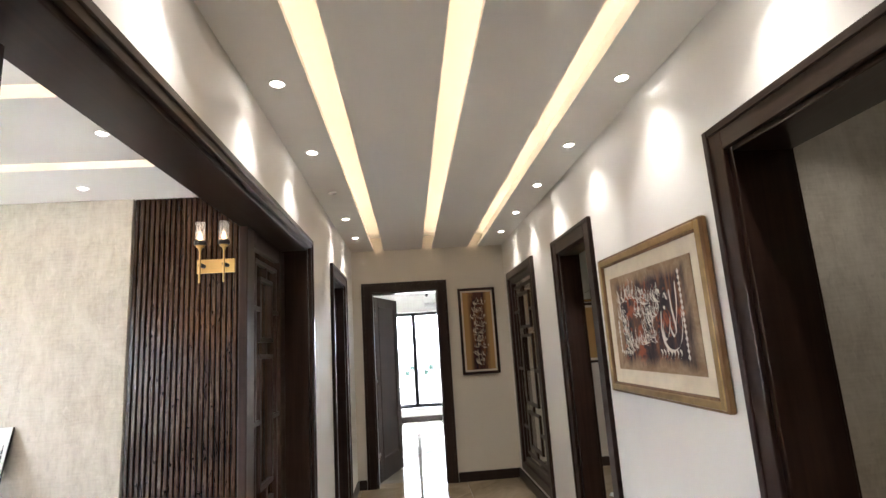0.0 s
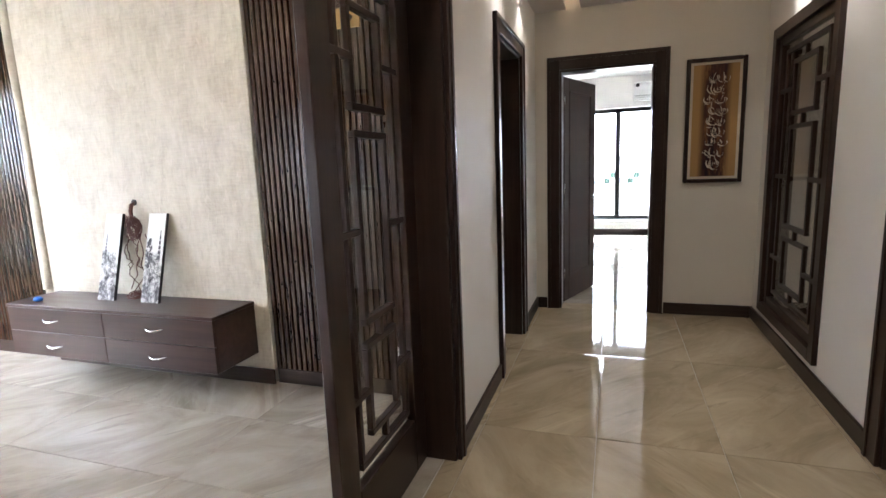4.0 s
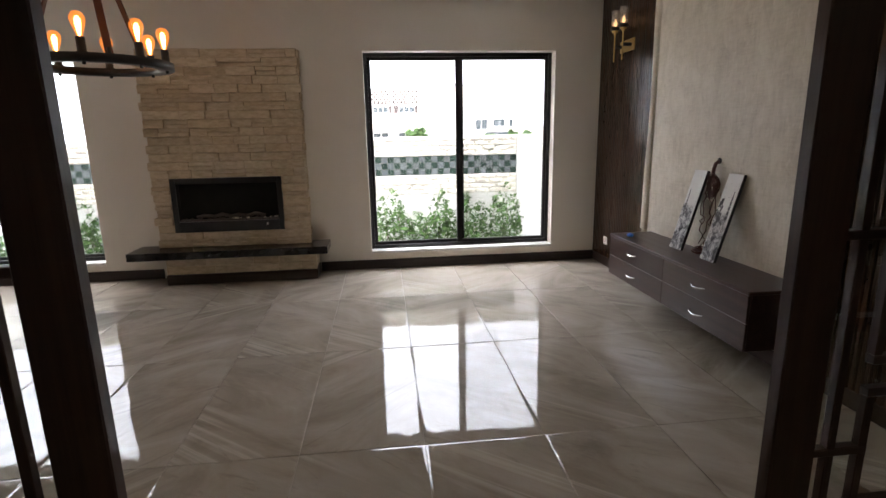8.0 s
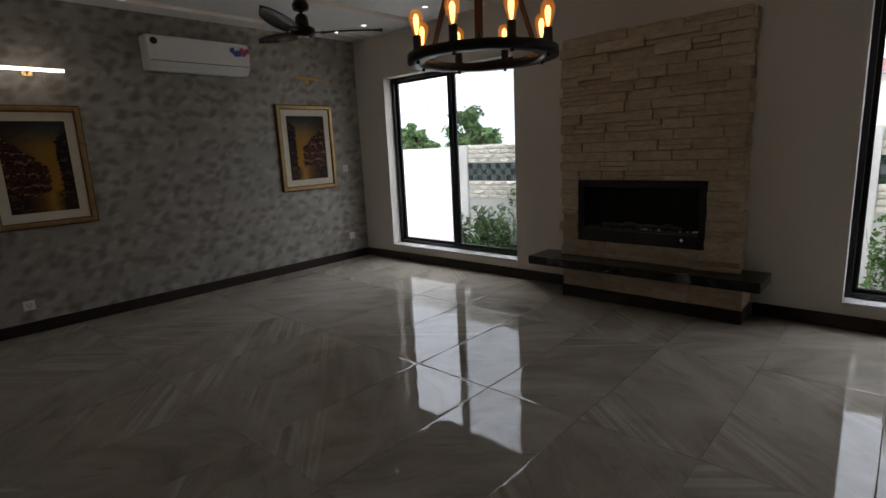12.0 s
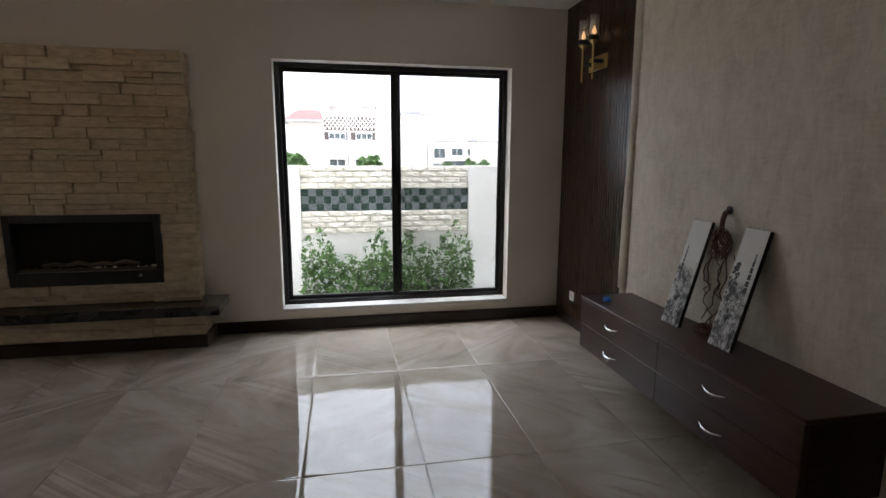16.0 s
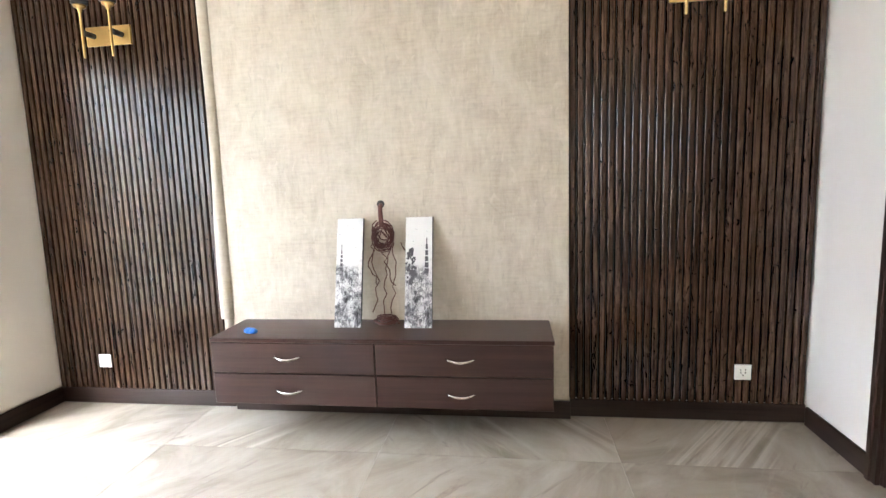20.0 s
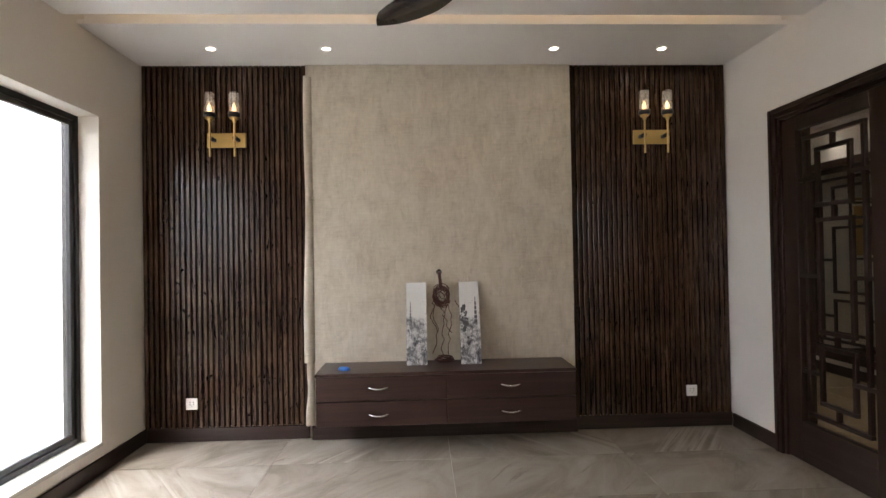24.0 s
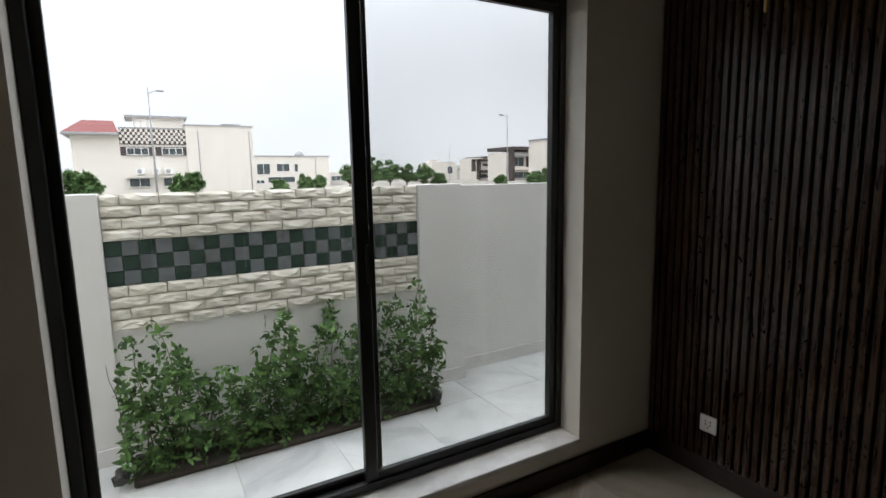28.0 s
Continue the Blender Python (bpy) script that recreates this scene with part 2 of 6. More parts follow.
def tile_material(name, base, vein, light, rot, rough):
    """Polished porcelain: soft clouds and combs of slanting pale lines, mirrored from tile to tile."""
    m, n, l, p = material(name)
    one, two = coords(n, l, (1, 1, 1), (0, 0, rot), shift=True), coords(n, l, (1, 1, 1), (0, 0, 180 - rot), shift=True)
    info, pick = n.new("ShaderNodeObjectInfo"), n.new("ShaderNodeMath")
    pick.operation, pick.inputs[1].default_value = "GREATER_THAN", 0.5
    l.new(info.outputs["Random"], pick.inputs[0])
    v = mix(n, l, pick.outputs[0], one, two)

    def stretched(sx, sy):
        q = n.new("ShaderNodeMapping")
        q.inputs["Scale"].default_value = (sx, sy, 1)
        l.new(v, q.inputs["Vector"])
        return q.outputs[0]
    veins = noise_tex(n, l, stretched(0.75, 1.5), 1.9, 8, 0.62, 0.9)
    cloudy = noise_tex(n, l, v, 1.6, 3)
    wisps = noise_tex(n, l, stretched(0.45, 2.6), 3.2, 6, 0.65, 1.6)
    c3 = ramp(n, l, veins, [(0.28, vein), (0.48, base), (0.72, light)])
    c3 = mix(n, l, ramp(n, l, wisps, [(0.30, (0.5, 0.5, 0.5)), (0.40, (0, 0, 0))]), c3, tuple(x * 0.78 for x in vein))
    c3 = mix(n, l, ramp(n, l, wisps, [(0.58, (0, 0, 0)), (0.70, (0.4, 0.4, 0.4))]), c3, light)
    band = ramp(n, l, noise_tex(n, l, stretched(0.30, 2.4), 0.9, 2, 0.5, 0.5), [(0.585, (0, 0, 0)), (0.635, (1, 1, 1))])
    streak = noise_tex(n, l, stretched(0.22, 11.0), 1.7, 2, 0.5, 0.4)
    pale_line = ramp(n, l, streak, [(0.50, (0, 0, 0)), (0.57, (0.48, 0.48, 0.48)), (0.66, (0.1, 0.1, 0.1))])
    dark_line = ramp(n, l, streak, [(0.36, (0.3, 0.3, 0.3)), (0.46, (0, 0, 0))])
    c3 = mix(n, l, mix(n, l, 1.0, band, pale_line, "MULTIPLY"), c3, tuple(min(0.8, x * 1.3) for x in light))
    c3 = mix(n, l, mix(n, l, 1.0, band, dark_line, "MULTIPLY"), c3, tuple(x * 0.72 for x in vein))
    l.new(mix(n, l, 0.25, c3, ramp(n, l, cloudy, [(0.3, vein), (0.7, light)]), "SOFT_LIGHT"), p.inputs["Base Color"])
    rough_from(n, l, p, cloudy, rough, rough + 0.03)
    p.inputs["Specular IOR Level"].default_value = 0.48
    warp = noise_tex(n, l, v, 3.2, 2)
    bump(n, l, p, warp, 0.06, 0.02)
    return m


def linen_material():
    """Beige paper with a woven look: short crossed flecks, cloudy patches, faint vertical runs."""
    m, n, l, p = material("linen_wallpaper")
    up, across = noise_tex(n, l, coords(n, l, (60, 60, 9)), 1, 5, 0.6), noise_tex(n, l, coords(n, l, (9, 9, 75)), 1, 4)
    patch = noise_tex(n, l, coords(n, l, (7, 7, 4)), 1, 6, 0.68, 0.6)
    fleck = noise_tex(n, l, coords(n, l, (30, 30, 12)), 1, 3, 0.6, 0.8)
    f = mix(n, l, 0.5, up, across)
    f = mix(n, l, 0.55, f, patch)
    c = ramp(n, l, f, [(0.36, (0.455, 0.40, 0.31)), (0.5, (0.575, 0.52, 0.42)), (0.64, (0.665, 0.61, 0.51))])
    c = mix(n, l, ramp(n, l, fleck, [(0.60, (0, 0, 0)), (0.68, (0.45, 0.45, 0.45))]), c, (0.70, 0.645, 0.55))
    c = mix(n, l, ramp(n, l, fleck, [(0.31, (0.4, 0.4, 0.4)), (0.38, (0, 0, 0))]), c, (0.41, 0.36, 0.29))
    l.new(c, p.inputs["Base Color"])
    p.inputs["Roughness"].default_value = 0.6
    bump(n, l, p, f, 0.25, 0.004)
    return m


def leaf_paper_material():
    """Grey-beige paper printed all over with overlapping soft leaves."""
    m, n, l, p = material("leaf_pattern_wallpaper")
    co = n.new("ShaderNodeTexCoord")
    sep, flat = n.new("ShaderNodeSeparateXYZ"), n.new("ShaderNodeCombineXYZ")
    l.new(co.outputs["Object"], sep.inputs[0])
    l.new(sep.outputs["X"], flat.inputs[0])
    l.new(sep.outputs["Z"], flat.inputs[1])

    def vec(op, x, y):
        q = n.new("ShaderNodeVectorMath")
        q.operation = op
        for sock, val in zip(q.inputs, (x, y)):
            if isinstance(val, tuple):
                sock.default_value = val
            else:
                l.new(val, sock)
        return q.outputs["Value"] if op == "LENGTH" else q.outputs["Vector"]
    wob = flat.outputs[0]
    col = ramp(n, l, noise_tex(n, l, wob, 3.5, 5, 0.6), [(0.3, (0.28, 0.258, 0.222)), (0.7, (0.38, 0.353, 0.31))])
    grain = noise_tex(n, l, wob, 60, 4, 0.6)
    for k, (sc, shift, dark) in enumerate(((5.2, 0.0, 0), (6.4, 3.7, 1), (5.6, 7.3, 1), (7.4, 11.9, 0), (6.8, 17.3, 1))):
        at = vec("ADD", wob, (shift, shift * 0.61, 0.0))
        cell = n.new("ShaderNodeTexVoronoi")
        cell.voronoi_dimensions, cell.inputs["Scale"].default_value = "2D", sc
        cell.inputs["Randomness"].default_value = 0.85
        l.new(at, cell.inputs["Vector"])
        rnd = n.new("ShaderNodeSeparateColor")
        l.new(cell.outputs["Color"], rnd.inputs[0])
        turn = n.new("ShaderNodeVectorRotate")
        turn.rotation_type = "Z_AXIS"
        ang = n.new("ShaderNodeMath")
        ang.operation, ang.inputs[1].default_value, ang.inputs[2].default_value = "MULTIPLY_ADD", 1.7, -0.5
        l.new(rnd.outputs[0], ang.inputs[0])
        l.new(vec("SUBTRACT", at, cell.outputs["Position"]), turn.inputs["Vector"])
        l.new(ang.outputs[0], turn.inputs["Angle"])
        d = vec("LENGTH", vec("MULTIPLY", turn.outputs[0], (sc * 1.7, sc * 3.1, 0.0)), (0.0, 0.0, 0.0))
        ragged = mix(n, l, 0.3, d, grain)
        mask = ramp(n, l, ragged, [(0.32, (1, 1, 1)), (0.74, (0, 0, 0))])
        some = ramp(n, l, rnd.outputs[1], [(0.25, (0, 0, 0)), (0.55, (0.75, 0.75, 0.75))])
        col = mix(n, l, mix(n, l, 1.0, mask, some, "MULTIPLY"), col, (0.180, 0.158, 0.130) if dark else (0.43, 0.402, 0.36))
    l.new(mix(n, l, 0.25, col, grain, "SOFT_LIGHT"), p.inputs["Base Color"])
    p.inputs["Roughness"].default_value = 0.52
    bump(n, l, p, grain, 0.12, 0.003)
    return m


def slat_material():
    """Dark stained pine: long streaks, worn light ridges and small dark knots."""
    m, n, l, p = material("reeded_dark_wood")
    g = noise_tex(n, l, coords(n, l, (38, 38, 1.6), shift=True), 1, 6, 0.7, 1.2)
    w = noise_tex(n, l, coords(n, l, (26, 26, 5.0), shift=True), 1, 6, 0.78, 0.5)
    k = noise_tex(n, l, coords(n, l, (34, 34, 11), shift=True), 1, 3, 0.6, 2.5)
    tone = noise_tex(n, l, coords(n, l, (1.0, 1.0, 0.6)), 3.0, 3)
    c = ramp(n, l, g, [(0.32, (0.018, 0.009, 0.006)), (0.48, (0.046, 0.024, 0.015)), (0.66, (0.10, 0.057, 0.036))])
    worn = ramp(n, l, w, [(0.54, (0, 0, 0)), (0.70, (0.7, 0.7, 0.7))])
    c = mix(n, l, worn, c, (0.14, 0.088, 0.058))
    c = mix(n, l, ramp(n, l, k, [(0.33, (0.9, 0.9, 0.9)), (0.40, (0, 0, 0))]), c, (0.010, 0.006, 0.004))
    c = mix(n, l, 0.7, c, ramp(n, l, tone, [(0.35, (0.5, 0.47, 0.45)), (0.6, (1, 1, 1))]), "MULTIPLY")
    l.new(c, p.inputs["Base Color"])
    rough_from(n, l, p, g, 0.15, 0.27)
    bump(n, l, p, g, 0.2, 0.003)
    p.inputs["Specular IOR Level"].default_value = 0.42
    return m


def stone_material(name, lo, hi, warm, relief=0.6):
    m, n, l, p = material(name)
    info = n.new("ShaderNodeObjectInfo")
    geo = n.new("ShaderNodeNewGeometry")
    v = coords(n, l, (1, 1, 2.5), shift=True)
    g = noise_tex(n, l, v, 11, 7, 0.65)
    either = mix(n, l, 0.5, info.outputs["Random"], geo.outputs["Random Per Island"])
    tone = ramp(n, l, either, [(0.2, lo), (0.55, hi), (0.85, warm)])
    dirt = ramp(n, l, g, [(0.3, (0.62, 0.58, 0.52)), (0.6, (1, 1, 1))])
    l.new(mix(n, l, 0.8, tone, dirt, "MULTIPLY"), p.inputs["Base Color"])
    p.inputs["Roughness"].default_value = 0.85
    bump(n, l, p, g, relief, 0.012)
    return m


def canvas_material(name, kind):
    """Painted pictures, as washes of colour."""
    m, n, l, p = material(name)
    v = coords(n, l, space="Generated")
    sep = n.new("ShaderNodeSeparateXYZ")
    l.new(v, sep.inputs[0])
    streak = noise_tex(n, l, coords(n, l, (9, 9, 2.0)), 1.6, 6, 0.7, 0.4)
    blot = noise_tex(n, l, coords(n, l), 7, 6, 0.7, 0.6)
    if kind == "script":
        body = ramp(n, l, streak, [(0.38, (0.018, 0.014, 0.022)), (0.50, (0.055, 0.034, 0.040)), (0.60, (0.17, 0.075, 0.04)), (0.74, (0.36, 0.23, 0.15))])
        rust = ramp(n, l, blot, [(0.55, (0, 0, 0)), (0.60, (1, 1, 1))])
        col = mix(n, l, rust, body, (0.30, 0.085, 0.04))
        far = []
        for axis in ("X", "Z"):
            off, ab = n.new("ShaderNodeMath"), n.new("ShaderNodeMath")
            off.operation, off.inputs[1].default_value = "SUBTRACT", 0.5
            ab.operation = "ABSOLUTE"
            l.new(sep.outputs[axis], off.inputs[0])
            l.new(off.outputs[0], ab.inputs[0])
            far.append(ab.outputs[0])
        rim = n.new("ShaderNodeMath")
        rim.operation = "MAXIMUM"
        l.new(far[0], rim.inputs[0])
        l.new(far[1], rim.inputs[1])
        rag = n.new("ShaderNodeMath")
        rag.operation, rag.inputs[1].default_value = "MULTIPLY_ADD", 0.22
        l.new(streak, rag.inputs[0])
        l.new(rim.outputs[0], rag.inputs[2])
        tan = ramp(n, l, blot, [(0.35, (0.24, 0.15, 0.085)), (0.65, (0.40, 0.30, 0.20))])
        col = mix(n, l, ramp(n, l, rag.outputs[0], [(0.46, (0, 0, 0)), (0.57, (1, 1, 1))]), col, tan)
    elif kind == "gold":
        body = ramp(n, l, streak, [(0.38, (0.022, 0.015, 0.024)), (0.54, (0.10, 0.042, 0.030)), (0.70, (0.34, 0.18, 0.075))])
        off = n.new("ShaderNodeMath")
        off.operation, off.inputs[1].default_value = "SUBTRACT", 0.5
        l.new(sep.outputs["X"], off.inputs[0])
        ab = n.new("ShaderNodeMath")
        ab.operation = "ABSOLUTE"
        l.new(off.outputs[0], ab.inputs[0])
        mask = ramp(n, l, ab.outputs[0], [(0.22, (0, 0, 0)), (0.36, (1, 1, 1))])
        col = mix(n, l, mask, body, (0.45, 0.27, 0.11))
    elif kind in ("city", "river"):
        def calc(op, x, y):
            q = n.new("ShaderNodeMath")
            q.operation = op
            for sock, val in zip(q.inputs, (x, y)):
                if isinstance(val, (int, float)):
                    sock.default_value = val
                else:
                    l.new(val, sock)
            return q.outputs[0]
        x0 = sep.outputs["X"] if kind == "city" else calc("SUBTRACT", 1.0, sep.outputs["X"])
        dab = noise_tex(n, l, coords(n, l, (1, 1, 1.6)), 26, 4, 0.7)
        x = calc("ADD", x0, calc("MULTIPLY", calc("SUBTRACT", dab, 0.5), 0.22))
        z = calc("ADD", sep.outputs["Z"], calc("MULTIPLY", calc("SUBTRACT", mix(n, l, 0.5, dab, blot), 0.5), 0.34))
        warm = ramp(n, l, z, [(0.35, (0.36, 0.17, 0.02)), (0.70, (0.27, 0.15, 0.03)), (0.88, (0.085, 0.075, 0.05)), (1.05, (0.025, 0.033, 0.045))])
        skyc = mix(n, l, ramp(n, l, x, [(0.45, (0, 0, 0)), (0.95, (1, 1, 1))]), warm, (0.05, 0.028, 0.025))
        floors = n.new("ShaderNodeTexWave")
        floors.bands_direction, floors.inputs["Scale"].default_value, floors.inputs["Distortion"].default_value = "Z", 2.6, 6.0
        floors.inputs["Detail Scale"].default_value = 3.0
        l.new(v, floors.inputs["Vector"])
        town = ramp(n, l, dab, [(0.32, (0.012, 0.008, 0.010)), (0.52, (0.050, 0.020, 0.016)), (0.66, (0.15, 0.055, 0.022)), (0.80, (0.30, 0.17, 0.07))])
        town = mix(n, l, calc("MULTIPLY", calc("GREATER_THAN", floors.outputs["Fac"], 0.88), calc("GREATER_THAN", dab, 0.50)), town, (0.24, 0.14, 0.07))
        roof = calc("ADD", 0.30, calc("MULTIPLY", x, 0.55))
        right = calc("MULTIPLY", calc("GREATER_THAN", roof, z), calc("GREATER_THAN", x, 0.36))
        left = calc("MULTIPLY", calc("LESS_THAN", x, 0.20), calc("LESS_THAN", calc("ADD", z, x), 0.98))
        col = mix(n, l, right, skyc, town)
        col = mix(n, l, left, col, mix(n, l, 0.35, (0.010, 0.008, 0.011), town))
        low = calc("LESS_THAN", z, 0.22)
        street = ramp(n, l, x, [(0.22, (0.05, 0.025, 0.02)), (0.36, (0.55, 0.30, 0.05)), (0.52, (0.20, 0.08, 0.02)), (0.75, (0.018, 0.014, 0.02))])
        col = mix(n, l, calc("MULTIPLY", low, 0.9), col, mix(n, l, 0.3, street, town))
    else:
        fleck = noise_tex(n, l, coords(n, l, (1, 1, 0.6)), 42, 6, 0.8, 1.2)
        mass = noise_tex(n, l, coords(n, l), 9, 4, 0.6, 0.8)
        ink = ramp(n, l, mix(n, l, 0.45, fleck, mass), [(0.405, (0.03, 0.03, 0.034)), (0.475, (0.26, 0.26, 0.27)), (0.525, (0.64, 0.64, 0.63)), (0.61, (0.74, 0.74, 0.72))])
        land = ramp(n, l, mix(n, l, 0.3, sep.outputs["Z"], mass), [(0.50, (1, 1, 1)), (0.58, (0, 0, 0))])
        col = mix(n, l, land, ramp(n, l, fleck, [(0.27, (0.2, 0.2, 0.2)), (0.30, (0.75, 0.75, 0.73))]), ink)
    l.new(col, p.inputs["Base Color"])
    p.inputs["Roughness"].default_value = 0.6
    p.inputs["Specular IOR Level"].default_value = 0.15
    bump(n, l, p, blot, 0.15, 0.002)
    return m


def leaf_material(name, lo, hi):
    m, n, l, p = material(name)
    geo = n.new("ShaderNodeNewGeometry")
    l.new(ramp(n, l, geo.outputs["Random Per Island"], [(0.0, lo), (0.7, hi), (1.0, tuple(x * 1.5 for x in hi))]), p.inputs["Base Color"])
    p.inputs["Roughness"].default_value = 0.6
    p.inputs["Specular IOR Level"].default_value = 0.2
    return m


SCREEN = screen_material()
TILE = tile_material("polished_porcelain", (0.35, 0.312, 0.262), (0.245, 0.213, 0.172), (0.45, 0.41, 0.355), 52, 0.025)
TILE_C = tile_material("polished_porcelain_corridor", (0.335, 0.275, 0.19), (0.245, 0.195, 0.125), (0.44, 0.37, 0.27), 48, 0.04)
OUT_TILE = tile_material("outdoor_marble", (0.56, 0.57, 0.56), (0.36, 0.375, 0.38), (0.70, 0.71, 0.70), 40, 0.3)
GROUT = plain("grey_grout", (0.43, 0.39, 0.33), 0.7)
LINEN = linen_material()
LEAFPAPER = leaf_paper_material()
SLAT = slat_material()
LEDGE = stone_material("cream_ledgestone", (0.52, 0.42, 0.30), (0.66, 0.56, 0.42), (0.58, 0.46, 0.31))
BLOCK = stone_material("cream_rockface_block", (0.70, 0.675, 0.60), (0.78, 0.755, 0.68), (0.73, 0.70, 0.61), 0.3)
SLATE_G = stone_material("dark_green_slate", (0.009, 0.026, 0.018), (0.015, 0.040, 0.028), (0.012, 0.032, 0.023), 0.4)
SLATE_B = stone_material("grey_slate", (0.085, 0.10, 0.11), (0.15, 0.165, 0.175), (0.115, 0.125, 0.13), 0.5)
SCRIPT_A, SCRIPT_B = canvas_material("umber_script_canvas", "script"), canvas_material("gold_script_canvas", "gold")
CITY, RIVER, SKETCH = canvas_material("city_canvas", "city"), canvas_material("river_canvas", "river"), canvas_material("sketch_canvas", "sketch")
LEAF = leaf_material("shrub_leaf", (0.020, 0.052, 0.014), (0.072, 0.140, 0.036))
LEAF_D = leaf_material("tree_leaf", (0.042, 0.085, 0.032), (0.105, 0.175, 0.065))
GROUND_M = paint("dusty_ground", (0.30, 0.28, 0.24), 0.9, 0.3)


# ---------------------------------------------------------------- mesh helpers
def bx(bm, x0, y0, z0, x1, y1, z1):
    vs = [bm.verts.new((x, y, z)) for z in (z0, z1) for y in (y0, y1) for x in (x0, x1)]
    for q in ((0, 2, 3, 1), (4, 5, 7, 6), (0, 1, 5, 4), (1, 3, 7, 5), (3, 2, 6, 7), (2, 0, 4, 6)):
        bm.faces.new([vs[i] for i in q])
    return vs


def ring(bm, c, ax, r, n):
    ax = Vector(ax).normalized()
    u = ax.orthogonal().normalized()
    w = ax.cross(u)
    return [bm.verts.new(Vector(c) + r * (math.cos(a) * u + math.sin(a) * w)) for a in (2 * math.pi * i / n for i in range(n))]


def skin(bm, rings, caps=True, closed=False):
    n = len(rings[0])
    pairs = list(zip(rings, rings[1:])) + ([(rings[-1], rings[0])] if closed else [])
    for a, b in pairs:
        for i in range(n):
            f = bm.faces.new((a[i], a[(i + 1) % n], b[(i + 1) % n], b[i]))
            f.smooth = True
    if caps and not closed:
        bm.faces.new(rings[0][::-1])
        bm.faces.new(rings[-1])


def cyl(bm, p0, p1, r0, r1=None, n=14):
    ax = Vector(p1) - Vector(p0)
    skin(bm, [ring(bm, p0, ax, r0, n), ring(bm, p1, ax, r0 if r1 is None else r1, n)])


def lathe(bm, profile, n=20, c=(0, 0, 0)):
    skin(bm, [ring(bm, (c[0], c[1], c[2] + z), (0, 0, 1), max(r, 1e-4), n) for r, z in profile])


def tube(bm, pts, r, n=8):
    pts = [Vector(p) for p in pts]
    rings = []
    u = None
    for i, p in enumerate(pts):
        d = (pts[min(i + 1, len(pts) - 1)] - pts[max(i - 1, 0)]).normalized()
        u = d.orthogonal().normalized() if u is None else (u - d * u.dot(d)).normalized()
        w = d.cross(u)
        rr = r[i] if isinstance(r, (list, tuple)) else r
        rings.append([bm.verts.new(p + rr * (math.cos(a) * u + math.sin(a) * w)) for a in (2 * math.pi * k / n for k in range(n))])
    skin(bm, rings)


def to_mesh(name, bm, mat, bevel=0.0, seg=1):
    if bevel:
        bmesh.ops.bevel(bm, geom=bm.edges[:], offset=bevel, segments=seg, affect="EDGES", clamp_overlap=True)
    bmesh.ops.recalc_face_normals(bm, faces=bm.faces[:])
    me = bpy.data.meshes.new(name)
    bm.to_mesh(me)
    bm.free()
    for mm in (mat if isinstance(mat, (list, tuple)) else [mat]):
        me.materials.append(mm)
    return me


def part(name, bm, mat, parent, label="", bevel=0.0, seg=1, kind=""):
    ob = new(name, to_mesh(name, bm, mat, bevel, seg))
    ob.parent = parent
    return tagged(ob, label, kind=kind)


def box_part(name, b, mat, parent, label="", bevel=0.003):
    bm = bmesh.new()
    bx(bm, *b)
    return part(name, bm, mat, parent, label, bevel)


def shared(name, me, parent, m, label=""):
    ob = new(name, me)
    ob.parent, ob.matrix_basis = parent, m
    return tagged(ob, label)


def thing(name, m, label, category, group="", kind=""):
    ob = new(name)
    ob.empty_display_size = 0.1
    ob.matrix_basis = m
    return tagged(ob, label, category, group, kind)


def solid(name, bm, mat, label, category, bevel=0.0, kind="structure", seg=1):
    return tagged(new(name, to_mesh(name, bm, mat, bevel, seg)), label, category, kind=kind)


def wall(name, axis, c0, c1, u0, u1, z0, z1, holes, mat, label):
    """A wall of thickness c0..c1 across axis, from u0 to u1 along the other, with openings through it."""
    us = sorted({u0, u1, *[h for a in holes for h in a[:2]]})
    zs = sorted({z0, z1, *[h for a in holes for h in a[2:]]})
    bm = bmesh.new()
    for ua, ub in zip(us, us[1:]):
        for za, zb in zip(zs, zs[1:]):
            if any(h[0] <= ua and ub <= h[1] and h[2] <= za and zb <= h[3] for h in holes):
                continue
            bx(bm, *((c0, ua, za, c1, ub, zb) if axis == "x" else (ua, c0, za, ub, c1, zb)))
    return solid(name, bm, mat, label, "wall")


# ---------------------------------------------------------------- walls
WIN1, WIN2 = (1.325, 3.405, 0.172, 2.338), (-3.49, -1.50, 0.172, 2.338)
OPEN = (-0.06, 3.34, -0.03, 2.285)             # clear opening of the living-room doors
LDOOR, RDOOR, NDOOR = (4.414, 5.265, -0.03, 2.245), (3.073, 3.766, -0.03, 2.223), (0.60, 1.54, -0.03, 2.22)
LAT = (4.63, 5.78, 0.22, 2.285)
EDOOR = (-0.459, 0.379, -0.03, 2.25)
YB = -2.2                                  # back end of the corridor

